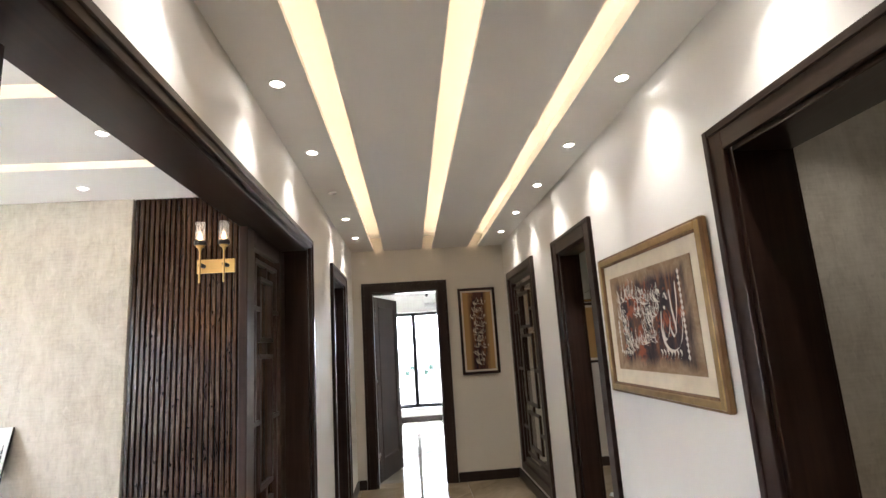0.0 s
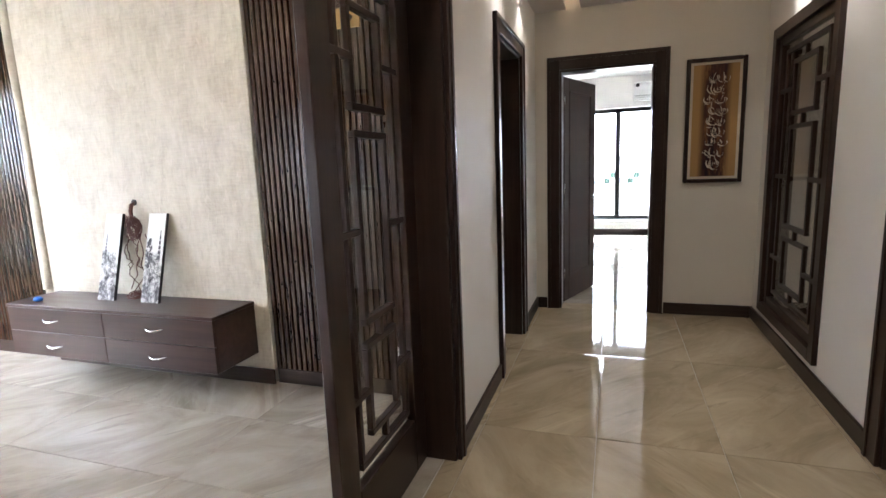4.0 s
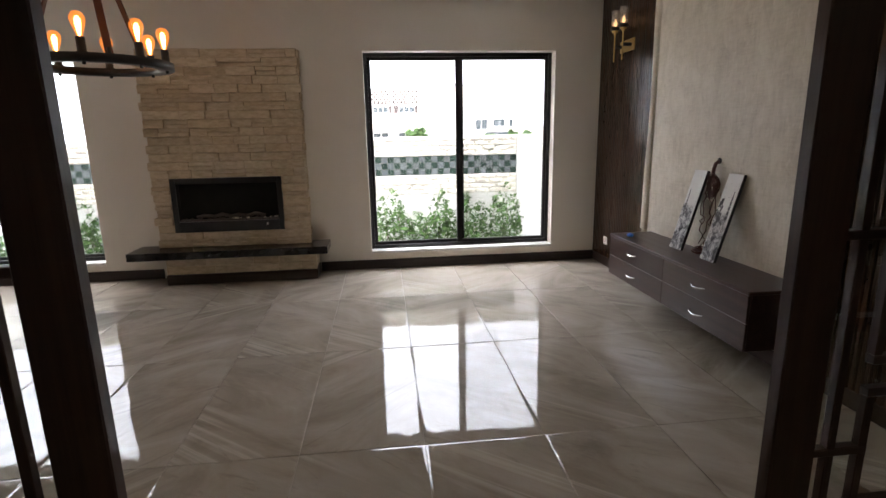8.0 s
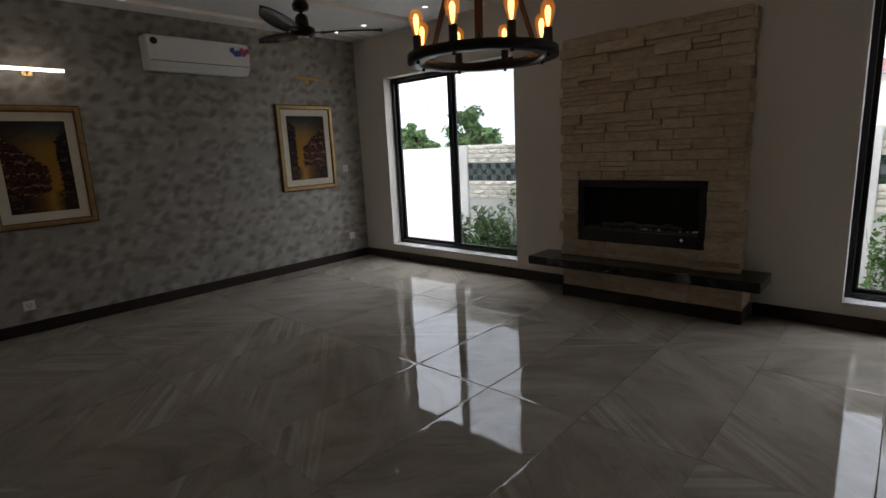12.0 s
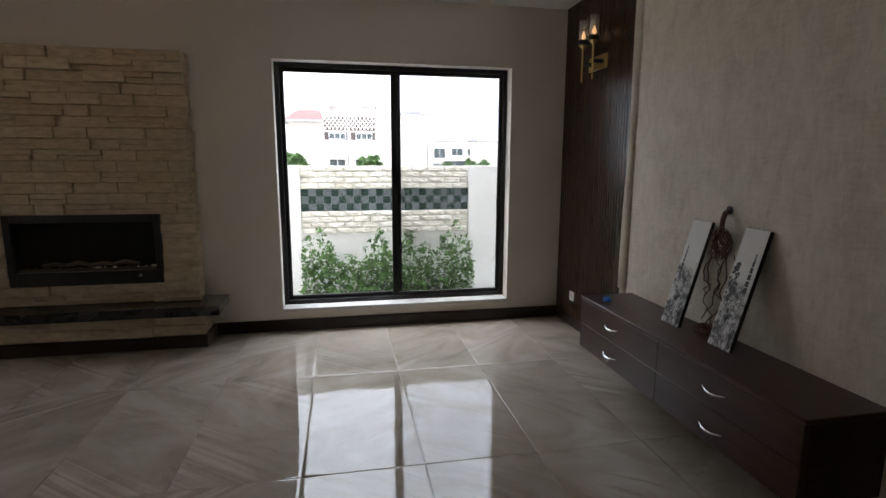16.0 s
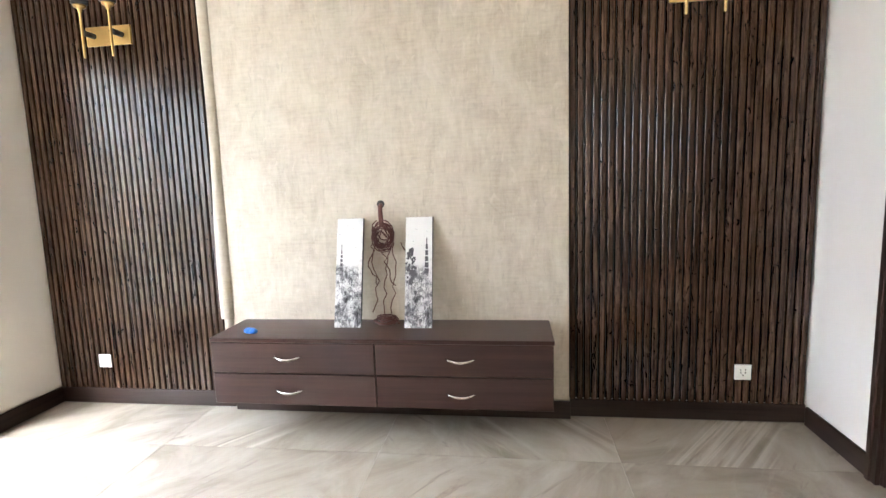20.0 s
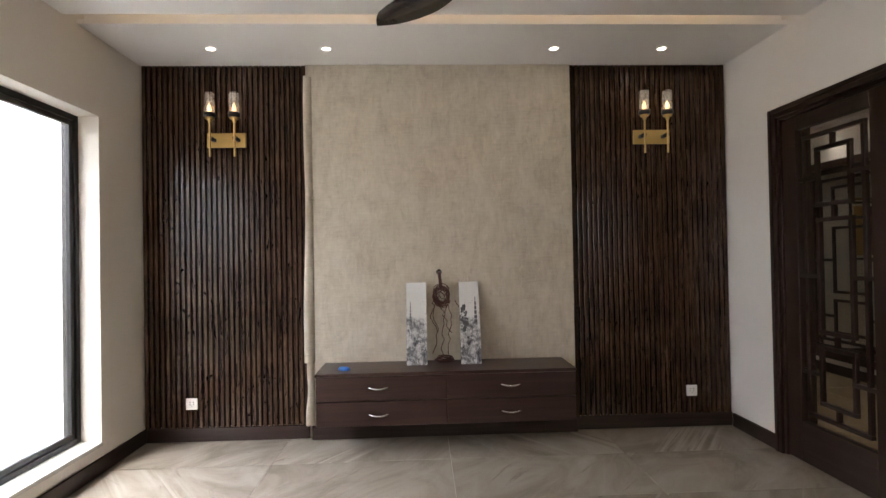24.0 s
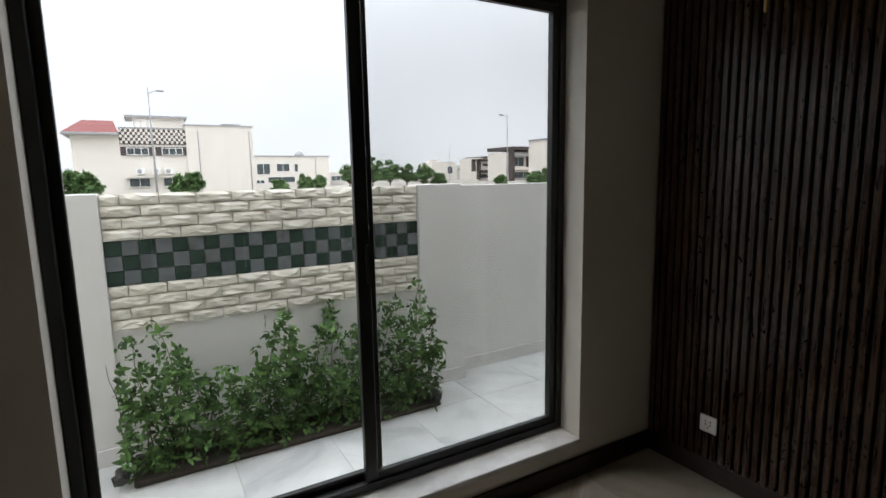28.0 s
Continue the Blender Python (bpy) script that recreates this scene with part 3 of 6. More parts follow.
wall("wall_west", "x", XW - 0.24, XW, YS - 0.2, YN + 0.2, -0.25, 3.2, [WIN1, WIN2], WALL, "cream painted wall with two tall windows")
wall("wall_north", "y", YN, YN + 0.2, XW, XE, -0.05, 3.2, [], WALL, "plain wall behind the reeded panels")
wall("wall_south", "y", YS - 0.2, YS, XW, XE, -0.05, 3.2, [], LEAFPAPER, "grey-beige leaf patterned wallpaper wall")
wall("wall_east", "x", XE, XE + 0.145, YS - 0.2, YN + 0.2, -0.05, 3.2, [OPEN], WALL_W, "white painted wall with a wide doorway")
wall("wall_corridor_left", "x", XL - 0.145, XL, YB, YEND, -0.05, 3.2, [OPEN, LDOOR], WALL_W, "white corridor wall with a wide doorway")
wall("wall_corridor_right", "x", XR, XR + 0.145, 2.3, YEND, -0.05, 3.2, [LAT, RDOOR], WALL_W, "white corridor wall with a door and a lattice window")
wall("wall_corridor_right_near", "x", XR, XR + 0.235, YB, 2.3, -0.05, 3.2, [NDOOR], WALL_W, "white corridor wall with a door and a painting")
wall("wall_corridor_end", "y", YEND, YEND + 0.2, XL - 0.145, XR + 0.145, -0.05, 3.2, [EDOOR], WALL, "cream wall at the end of the corridor")
wall("wall_corridor_back", "y", YB - 0.2, YB, XL - 0.145, XR + 0.145, -0.05, 3.2, [], WALL_W, "plain white wall closing the corridor")
wall("wall_left_room", "x", -2.6, -2.45, YN + 0.2, YEND, -0.05, 3.2, [], WALL, "plain wall of the room behind the dark door")

# right-hand rooms
wall("wall_study_north", "y", 6.30, 6.50, XR + 0.145, 5.2, -0.05, 3.2, [], WALL, "cream wall with a framed picture")
wall("wall_study_east", "x", 5.2, 5.4, 2.2, 6.50, -0.05, 3.2, [], WALL, "plain cream wall")
wall("wall_divider", "y", 2.2, 2.4, XR + 0.145, 5.2, -0.05, 3.2, [], LINEN, "beige papered wall between two rooms")
wall("wall_den_east", "x", 5.2, 5.4, YB, 2.2, -0.05, 3.2, [], LINEN, "beige papered wall")
wall("wall_den_south", "y", YB - 0.2, YB, XR + 0.145, 5.4, -0.05, 3.2, [], LINEN, "beige papered wall")

# bedroom beyond the end door
BWIN = (-1.25, 1.45, 0.24, 2.31)
YBED = 11.25                               # far wall of the bedroom
wall("wall_bedroom_north", "y", YBED, YBED + 0.24, -2.6, 3.2, -0.25, 3.2, [BWIN], WALL_W, "white bedroom wall with a wide window")
wall("wall_bedroom_west", "x", -2.8, -2.6, YEND + 0.2, YBED + 0.24, -0.25, 3.2, [], WALL_W, "white bedroom wall")
wall("wall_bedroom_east", "x", 3.2, 3.4, YEND + 0.405, YBED + 0.24, -0.25, 3.2, [], WALL_W, "white bedroom wall")


def slab(name, x0, y0, x1, y1, z0, z1, mat, label, category):
    bm = bmesh.new()
    bx(bm, x0, y0, z0, x1, y1, z1)
    return solid(name, bm, mat, label, category)


floor_room = slab("floor_living_room", XW - 0.1, YS - 0.1, XE + 0.145, YN + 0.1, -0.2, -0.004, GROUT, "polished beige porcelain tiles with diagonal veins", "floor")
floor_corridor = slab("floor_corridor", XE + 0.145, YB - 0.1, XR + 0.145, YEND + 0.2, -0.2, -0.004, GROUT, "polished warm beige porcelain tiles", "floor")
slab("floor_bedroom", -2.7, YEND + 0.2, 3.3, YBED + 0.1, -0.2, -0.001, TILE, "bright polished bedroom floor", "floor")
slab("floor_right_rooms", XR + 0.145, YB - 0.1, 5.3, 6.4, -0.2, -0.001, TILE_C, "polished floor of the side rooms", "floor")


# ---------------------------------------------------------------- ceilings with light slots
def slot_ceiling(name, x0, y0, x1, y1, slots, along, label, CEIL=CEIL):
    """A false ceiling with long open slots; each slot has a lit channel above it."""
    bm = bmesh.new()
    w, lip, top, th = 0.064, 0.066, 0.16, 0.03
    cuts = sorted(slots)
    lo, hi = (x0, x1) if along == "y" else (y0, y1)
    edges = [lo] + [e for c in cuts for e in (c - w, c + w)] + [hi]

    def add(a, b, z0, z1):
        bx(bm, *((a, y0, z0, b, y1, z1) if along == "y" else (x0, a, z0, x1, b, z1)))
    for a, b in zip(edges[::2], edges[1::2]):
        add(a, b, CEIL, CEIL + th)
    for c in cuts:
        add(c - w - lip - 0.02, c - w - lip, CEIL + th, CEIL + top)
        add(c + w + lip, c + w + lip + 0.02, CEIL + th, CEIL + top)
        add(c - w - lip - 0.02, c + w + lip + 0.02, CEIL + top, CEIL + top + 0.02)
    add(lo, hi, CEIL + top + 0.05, CEIL + top + 0.07)
    solid(name, bm, CEIL_M, label, "ceiling")
    for c in cuts:
        for side in (-1, 1):
            d = bpy.data.lights.new("slot_light", "AREA")
            d.shape, d.size, d.size_y = "RECTANGLE", 0.02, abs((y1 - y0) if along == "y" else (x1 - x0)) - 0.3
            d.energy, d.color = SLOT_W * d.size_y / 8, (1.0, 0.72, 0.44)
            u = c + side * (w + lip - 0.012)
            eye = (u, (y0 + y1) / 2, CEIL + 0.055) if along == "y" else ((x0 + x1) / 2, u, CEIL + 0.055)
            q = Vector((-side, 0, 0.9)) if along == "y" else Vector((0, -side, 0.9))
            z = -q.normalized()
            yv = Vector((0, 1, 0)) if along == "y" else Vector((1, 0, 0))
            xv = yv.cross(z)
            rot = Matrix((xv, yv, z)).transposed()
            new("slot_light", d).matrix_world = Matrix.Translation(eye) @ rot.to_4x4()


ROOM_SLOTS = [3.135 - 0.978 * k for k in range(8)]
slot_ceiling("ceiling_living_room", XW, YS, XE, YN, ROOM_SLOTS, "x", "white false ceiling with warm lit slots")
slot_ceiling("ceiling_corridor", XL, YB, XR, YEND, [-0.328, 0.265, 0.84], "y", "white corridor ceiling with three warm light slots", CEIL_C)
slab("ceiling_bedroom", -2.7, YEND + 0.2, 3.3, YBED + 0.1, CEIL, 3.1, CEIL_M, "plain white bedroom ceiling", "ceiling")
slab("ceiling_right_rooms", XR + 0.145, YB, 5.3, 6.4, CEIL, 3.1, CEIL_M, "plain white ceiling", "ceiling")
slab("ceiling_left_room", -2.6, YN + 0.2, XL - 0.145, YEND, CEIL, 3.1, CEIL_M, "plain white ceiling", "ceiling")
slab("floor_left_room", -2.6, YN + 0.1, XE + 0.145, YEND, -0.2, -0.001, TILE_C, "polished beige floor behind the dark door", "floor")
slab("roof", -6.0, -4.6, 5.6, 11.8, 3.2, 3.4, EXTW, "flat concrete roof", "roof")


# ---------------------------------------------------------------- downlights
def downlight(watts):
    d = thing("downlight", pose(0, 0, 50), "small round recessed ceiling spotlight, " + ("lit" if watts else "switched off"), "ceiling light", "recessed ceiling spotlights")
    bm = bmesh.new()
    lathe(bm, [(0.028, 0.004), (0.028, -0.004), (0.036, -0.006), (0.041, -0.003), (0.041, 0.0)], 20)
    part("trim_ring", bm, WHITEPL, d)
    bm = bmesh.new()
    cyl(bm, (0, 0, 0.002), (0, 0, -0.002), 0.027, n=18)
    part("lens", bm, LENS if watts else CHROME, d, "glowing warm white lens" if watts else "dull unlit lens")
    if not watts:
        return d
    s = bpy.data.lights.new("spot", "SPOT")
    s.energy, s.spot_size, s.spot_blend, s.color, s.shadow_soft_size = watts, radians(95), 0.9, (1.0, 0.93, 0.82), 0.035
    o = new("spot", s)
    o.parent, o.matrix_basis = d, pose(0, 0, -0.012)
    return d


CORRIDOR_SPOTS = [(-0.533, 0.298 + 0.83 * k) for k in (0, 1, 2, 3, 5, 6)] + [(1.066, 0.328 + 0.83 * k) for k in range(7)]
# Side rooms: mostly unseen spots, added to brighten the walls beyond the doors.
SIDE_FILL_SPOTS = [(2.0, 5.7), (2.9, 5.7), (2.5, 4.4), (2.2, 1.75), (3.1, 1.75), (2.6, 0.6)]
ROOM_SPOTS = [(x, 3.59) for x in (-4.77, -3.965, -2.34, -1.545)] + [(x, -3.68) for x in (-4.9, -4.15, -2.6, -1.6)]
ROOM_SPOTS += [(x, 2.65 - 0.978 * k) for k in range(7) for x in (-4.95, -1.68)]
for watts, spots, z in ((SPOT_C, CORRIDOR_SPOTS, CEIL_C), (SPOT_C, SIDE_FILL_SPOTS, CEIL), (SPOT_W, ROOM_SPOTS, CEIL)):
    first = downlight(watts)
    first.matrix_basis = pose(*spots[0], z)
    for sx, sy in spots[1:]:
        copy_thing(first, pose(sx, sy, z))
downlight(0).matrix_basis = pose(-0.533, 3.622, CEIL_C)


# ---------------------------------------------------------------- skirting
def skirting(runs):
    for x0, y0, x1, y1 in runs:
        bm = bmesh.new()
        bx(bm, min(x0, x1), min(y0, y1), 0, max(x0, x1), max(y0, y1), 0.105)
        solid("baseboard", bm, DARK_H if abs(y1 - y0) > abs(x1 - x0) else DARK_X, "dark walnut skirting board along the wall", "baseboard", 0.004)


K = 0.018
skirting([(XW, YS, XW + K, -0.92), (XW, 0.76, XW + K, YN), (XW, YS, XE, YS + K), (XE - K, YS + K, XE, -0.115), (XE - K, 3.395, XE, YN - 0.07),
          (XL, YB, XL + K, -0.115), (XL, 3.395, XL + K, 4.322), (XL, 5.357, XL + K, YEND), (XR - K, YB, XR, 0.5), (XR - K, 1.632, XR, 2.971), (XR - K, 3.868, XR, YEND),
          (XL + K, YEND - K, -0.565, YEND), (0.487, YEND - K, XR - K, YEND), (XW + K, YN - 0.045, -4.19, YN - 0.025), (-2.13, YN - 0.045, XE, YN - 0.025),
          (-4.165, 3.874, -2.13, 3.892), (-2.6, YBED - 0.02, 3.2, YBED), (XR + 0.145, 6.28, 5.2, 6.30)])


# ---------------------------------------------------------------- door surrounds and doors
def surround(name, axis, faces, u0, u1, h, width, label, lining=True):
    """Dark wood lining of an opening with raised architraves on its two wall faces."""
    t = thing(name, pose(0, 0, 0), label, "door frame", kind="structure")
    c0, c1 = faces

    def b(ca, ua, za, cb, ub, zb):
        return (ca, ua, za, cb, ub, zb) if axis == "x" else (ua, ca, za, ub, cb, zb)
    box_part("jamb", b(c0 + .002, u0, 0, c1 - .002, u0 + 0.03, h), DARK, t)
    box_part("jamb", b(c0 + .002, u1 - 0.03, 0, c1 - .002, u1, h), DARK, t)
    box_part("head", b(c0 + .002, u0 + .03, h - 0.03, c1 - .002, u1 - .03, h), DARK_H, t)
    for ca, cb in ((c0 - 0.022, c0), (c1, c1 + 0.022)):
        box_part("architrave", b(ca, u0 - width, 0, cb, u0 + 0.012, h + width), DARK, t)
        box_part("architrave", b(ca, u1 - 0.012, 0, cb, u1 + width, h + width), DARK, t)
        box_part("architrave", b(ca, u0 + 0.012, h - 0.012, cb, u1 - 0.012, h + width), DARK_H, t)
        e = -0.008 if ca < c0 else 0.008
        box_part("bead", b(min(ca, cb) + e, u0 - width, 0, max(ca, cb) + e, u0 - width + 0.03, h + width), DARK, t)
        box_part("bead", b(min(ca, cb) + e, u1 + width - 0.03, 0, max(ca, cb) + e, u1 + width, h + width), DARK, t)
        box_part("bead", b(min(ca, cb) + e, u0 - width + .03, h + width - 0.03, max(ca, cb) + e, u1 + width - .03, h + width), DARK_H, t)
    return t


surround("door_frame_living", "x", (XE, XL), OPEN[0], OPEN[1], OPEN[3], 0.05, "dark walnut surround of the wide living-room doorway")
surround("door_frame_left", "x", (XL - 0.145, XL), LDOOR[0], LDOOR[1], LDOOR[3], 0.09, "dark walnut door surround in a white wall")
surround("door_frame_right", "x", (XR, XR + 0.145), RDOOR[0], RDOOR[1], RDOOR[3], 0.10, "dark walnut door surround in a white wall")
surround("door_frame_near", "x", (XR, XR + 0.235), NDOOR[0], NDOOR[1], NDOOR[3], 0.09, "dark walnut door surround in a white wall")
surround("door_frame_end", "y", (YEND, YEND + 0.2), EDOOR[0], EDOOR[1], EDOOR[3], 0.10, "dark walnut door surround at the corridor end")


def panel_door(name, w, h, m, label):
    """Solid door with one long raised panel and a lever handle; its hinge side is local x = 0."""
    t = thing(name, m, label, "door", kind="structure")
    s = 0.12
    box_part("stile", (0, 0, 0.008, s, 0.042, h), DOOR_M, t)
    box_part("stile", (w - s, 0, 0.008, w, 0.042, h), DOOR_M, t)
    box_part("top_rail", (s, 0, h - s, w - s, 0.042, h), DOOR_M, t)
    box_part("bottom_rail", (s, 0, 0.008, w - s, 0.042, 0.25), DOOR_M, t)
    box_part("panel", (s, 0.010, 0.25, w - s, 0.032, h - s), DOOR_M, t)
    for y0, y1 in ((-0.004, 0.012), (0.030, 0.046)):
        for q in ((s, 0.25, s + 0.02, h - s), (w - s - 0.02, 0.25, w - s, h - s), (s + .02, 0.25, w - s - .02, 0.27), (s + .02, h - s - 0.02, w - s - .02, h - s)):
            box_part("moulding", (q[0], y0, q[1], q[2], y1, q[3]), DOOR_M, t, bevel=0.004)
    for sgn, y in ((-1, -0.002), (1, 0.044)):
        bm = bmesh.new()
        cyl(bm, (w - 0.06, y, 1.02), (w - 0.06, y + sgn * 0.008, 1.02), 0.025)
        tube(bm, [(w - 0.06, y, 1.02), (w - 0.06, y + sgn * 0.05, 1.02), (w - 0.08, y + sgn * 0.055, 1.02), (w - 0.18, y + sgn * 0.055, 1.02)], 0.009)
        part("door_handle", bm, CHROME, t, "satin chrome lever handle")
    for z in (0.25, 1.1, 1.95):
        bm = bmesh.new()
        cyl(bm, (-0.004, -0.006, z), (-0.004, -0.006, z + 0.1), 0.007, n=10)
        part("hinge", bm, CHROME, t)
    return t


panel_door("door_end", 0.80, 2.21, pose(-0.424, YEND + 0.205, 0, 0, 0, 71), "dark walnut panelled door standing open into the bedroom")
panel_door("door_left", 0.79, 2.21, pose(XL - 0.17, 5.23, 0, 0, 0, 180), "dark walnut panelled door opened into an unlit room")
panel_door("door_right", 0.63, 2.21, pose(XR + 0.155, 3.063, 0, 0, 0, -3), "dark walnut door opened into the side room")

LATTICE = [(.10, .034, .10, .966), (.90, .034, .90, .966), (.10, .966, .90, .966), (.10, .034, .90, .034),
           (0, .175, .276, .175), (.724, .175, 1, .175), (0, .50, .276, .50), (.724, .50, 1, .50), (0, .825, .276, .825), (.724, .825, 1, .825),
           (.276, .735, .276, .918), (.724, .735, .724, .918), (.276, .918, .724, .918), (.276, .735, .724, .735), (.5, .685, .5, .735),
           (.276, .317, .276, .685), (.724, .317, .724, .685), (.276, .685, .724, .685), (.276, .317, .724, .317), (.5, .267, .5, .317),
           (.276, .082, .276, .267), (.724, .082, .724, .267), (.276, .267, .724, .267), (.276, .082, .724, .082), (.5, .034, .5, .082), (.5, .918, .5, .966)]


def lattice_leaf(name, w, h, m, label, stile=0.13, low=0.262, top=0.09, bar=0.025, group=""):
    """Glazed leaf with a fretwork of square bars in front of the glass."""
    t = thing(name, m, label, "door", group, "structure")
    box_part("stile", (0, -0.022, 0, stile, 0.022, h), DARK, t, bevel=0.004)
    box_part("stile", (w - stile, -0.022, 0, w, 0.022, h), DARK, t, bevel=0.004)
    box_part("bottom_rail", (stile, -0.022, 0, w - stile, 0.022, low), DARK_X, t, bevel=0.004)
    box_part("top_rail", (stile, -0.022, h - top, w - stile, 0.022, h), DARK_X, t, bevel=0.004)
    box_part("pane", (stile, -0.003, low, w - stile, 0.003, h - top), LGLASS, t, "clear glass pane", 0)
    iw, ih = w - 2 * stile, h - low - top
    for u0, v0, u1, v1 in LATTICE:
        x0, x1, z0, z1 = stile + u0 * iw, stile + u1 * iw, low + v0 * ih, low + v1 * ih
        e = bar / 2
        if u0 == u1:
            b = (x0 - e, -0.013, z0 + (e if v0 > 0 else 0), x0 + e, 0.013, z1 - (e if v1 < 1 else 0))
            mat = DARK
        else:
            b = (x0 - (e if u0 > 0 else 0), -0.014, z0 - e, x1 + (e if u1 < 1 else 0), 0.014, z0 + e)
            mat = DARK_X
        box_part("fret_bar", b, mat, t, bevel=0.002)
    return t


LEAF_W = 0.87
lattice_leaf("lattice_door_north", 0.81, 2.24, pose(-0.845, 2.50, 0.005, 0, 0, 90), "dark wooden glazed door leaf with fretwork bars", group="fretwork door leaves")
lattice_leaf("lattice_door_south", LEAF_W, 2.24, pose(-0.845, -0.028, 0.005, 0, 0, 90), "dark wooden glazed door leaf with fretwork bars", group="fretwork door leaves")

lat = thing("lattice_window_frame", pose(0, 0, 0), "dark walnut frame around a fretwork window", "window frame", kind="structure")
for b in ((XR - 0.03, 4.569, 0.16, XR + 0.145, 4.649, 2.345), (XR - 0.03, 5.76, 0.16, XR + 0.145, 5.84, 2.345), (XR - 0.03, 4.649, 0.16, XR + 0.145, 5.76, 0.24), (XR - 0.03, 4.649, 2.265, XR + 0.145, 5.76, 2.345)):
    box_part("frame_member", b, DARK, lat)
lattice_leaf("lattice_window", 1.11, 2.025, pose(XR + 0.02, 4.649, 0.24, 0, 0, 90), "dark fretwork window panel fixed in a white wall", 0.06, 0.06, 0.06, 0.03)


# ---------------------------------------------------------------- windows
def sliding_window(name, w, h, m, label, reveal=0.13, screen=True):
    """Black two-leaf sliding window; local y runs outwards, the room side is y = 0."""
    t = thing(name, m, label, "window", kind="structure")
    f = 0.038
    y0, y1 = reveal, reveal + 0.09
    fr = [(0, y0, 0, f, y1, h), (w - f, y0, 0, w, y1, h), (f, y0, 0, w - f, y1, f), (f, y0, h - f, w - f, y1, h)]
    for b in fr:
        box_part("window_frame", b, BLACKALU, t)
    mid = w / 2
    s, ms = 0.034, 0.056                    # outer and meeting stiles
    for a, b2, y, sa, sb in ((f, mid + 0.045, y0 + 0.045, s, ms), (mid - 0.045, w - f, y0 + 0.012, ms, s)):
        box_part("sash", (a, y, f, a + sa, y + 0.03, h - f), BLACKALU, t)
        box_part("sash_stile", (b2 - sb, y, f, b2, y + 0.03, h - f), BLACKALU, t)
        box_part("sash_rail", (a + sa, y, f, b2 - sb, y + 0.03, f + s), BLACKALU, t)
        box_part("sash_rail", (a + sa, y, h - f - s, b2 - sb, y + 0.03, h - f), BLACKALU, t)
        g = box_part("pane", (a + sa, y + 0.012, f + s, b2 - sb, y + 0.017, h - f - s), GLASS, t, "clear glass pane", 0)
        g.visible_shadow = False
    if screen:
        sc = box_part("insect_screen", (mid + 0.02, y1 - 0.006, f, w - f, y1 - 0.004, h - f), SCREEN, t, "fine grey insect mesh", 0)
        sc.visible_shadow = False
    bm = bmesh.new()
    bx(bm, mid - 0.012, y0 - 0.012, h * 0.42, mid + 0.008, y0 + 0.012, h * 0.42 + 0.16)
    part("latch", bm, BLACKIRON, t, "black sash latch", 0.005, 2)
    box_part("window_sill", (0.002, -0.012, -0.027, w - 0.002, y0, 0.0), MARBLE, t, "white marble sill", 0.004)
    return t


def west_window(n, W):
    sliding_window(n, W[1] - W[0], W[3] - W[2] - 0.03, pose(XW, W[0], W[2] + 0.03, 0, 0, 90), "black aluminium two-leaf sliding window with a marble sill")


west_window("window_1", WIN1)
west_window("window_2", WIN2)
sliding_window("window_3", BWIN[1] - BWIN[0], BWIN[3] - BWIN[2] - .03, pose(BWIN[0], YBED, BWIN[2] + .03), "black sliding window of the bedroom, brightly backlit", screen=False)


# ---------------------------------------------------------------- television wall
def reeded_panel(name, x0, x1, label):
    t = thing(name, pose(x0, YN, 0.105), label, "wall panel", "reeded wall panels")
    h = CEIL - 0.106
    box_part("backing", (0, -0.02, 0, x1 - x0, -0.001, h), SOOT, t, "near-black backing board", bevel=0)
    n = 31
    step = (x1 - x0) / n
    bm = bmesh.new()
    prof = [(-0.40, -0.0), (-0.40, -0.018), (-0.35, -0.0235), (-0.27, -0.026), (0.27, -0.026), (0.35, -0.0235), (0.40, -0.018), (0.40, 0.0)]
    lo = [bm.verts.new((u * step, v - 0.02, 0)) for u, v in prof]
    hi = [bm.verts.new((u * step, v - 0.02, h)) for u, v in prof]
    for i in range(len(prof) - 1):
        f = bm.faces.new((lo[i], lo[i + 1], hi[i + 1], hi[i]))
    bm.faces.new(lo[::-1])
    bm.faces.new(hi)
    me = to_mesh("slat", bm, SLAT)
    for k in range(n):
        shared("slat", me, t, pose((k + 0.5) * step, 0, 0))
    return t


reeded_panel("reeded_panel", XW + 0.004, -4.185, "dark brown reeded wood wall panel, floor to ceiling")
reeded_panel("reeded_panel", -2.135, XE - 0.004, "dark brown reeded wood wall panel, floor to ceiling")

bm = bmesh.new()
bx(bm, -4.183, 3.892, 0.107, -2.137, YN - 0.001, CEIL - 0.002)
solid("wallpaper_panel", bm, LINEN, "projecting panel papered in beige linen-look wallpaper", "wall panel", 0.004)


def loose_edge(x, z0, z1, amp, label):
    """A strip of wallpaper that has come away and curls along a vertical edge."""
    bm = bmesh.new()
    rows = []
    for i in range(25):
        f = i / 24
        z = z0 + (z1 - z0) * f
        k = amp * (1.0 + 0.9 * (1 - f) ** 2 + 0.25 * math.sin(f * 9))
        a = x - k
        rows.append([bm.verts.new(p) for p in ((x + 0.035, 3.890, z), (x + 0.01, 3.884 - k * .25, z), (a * 0.6 + x * 0.4, 3.874 - k * .45, z), (a, 3.884 - k * .15, z), (a + 0.006, 3.90, z), (a + 0.018, 3.912, z))])
    for r0, r1 in zip(rows, rows[1:]):
        for i in range(5):
            f = bm.faces.new((r0[i], r0[i + 1], r1[i + 1], r1[i]))
            f.smooth = True
    ob = solid("loose_wallpaper_edge", bm, LINEN, label, "wallpaper", kind="structure")
    so = ob.modifiers.new("thickness", "SOLIDIFY")
    so.thickness = 0.0015


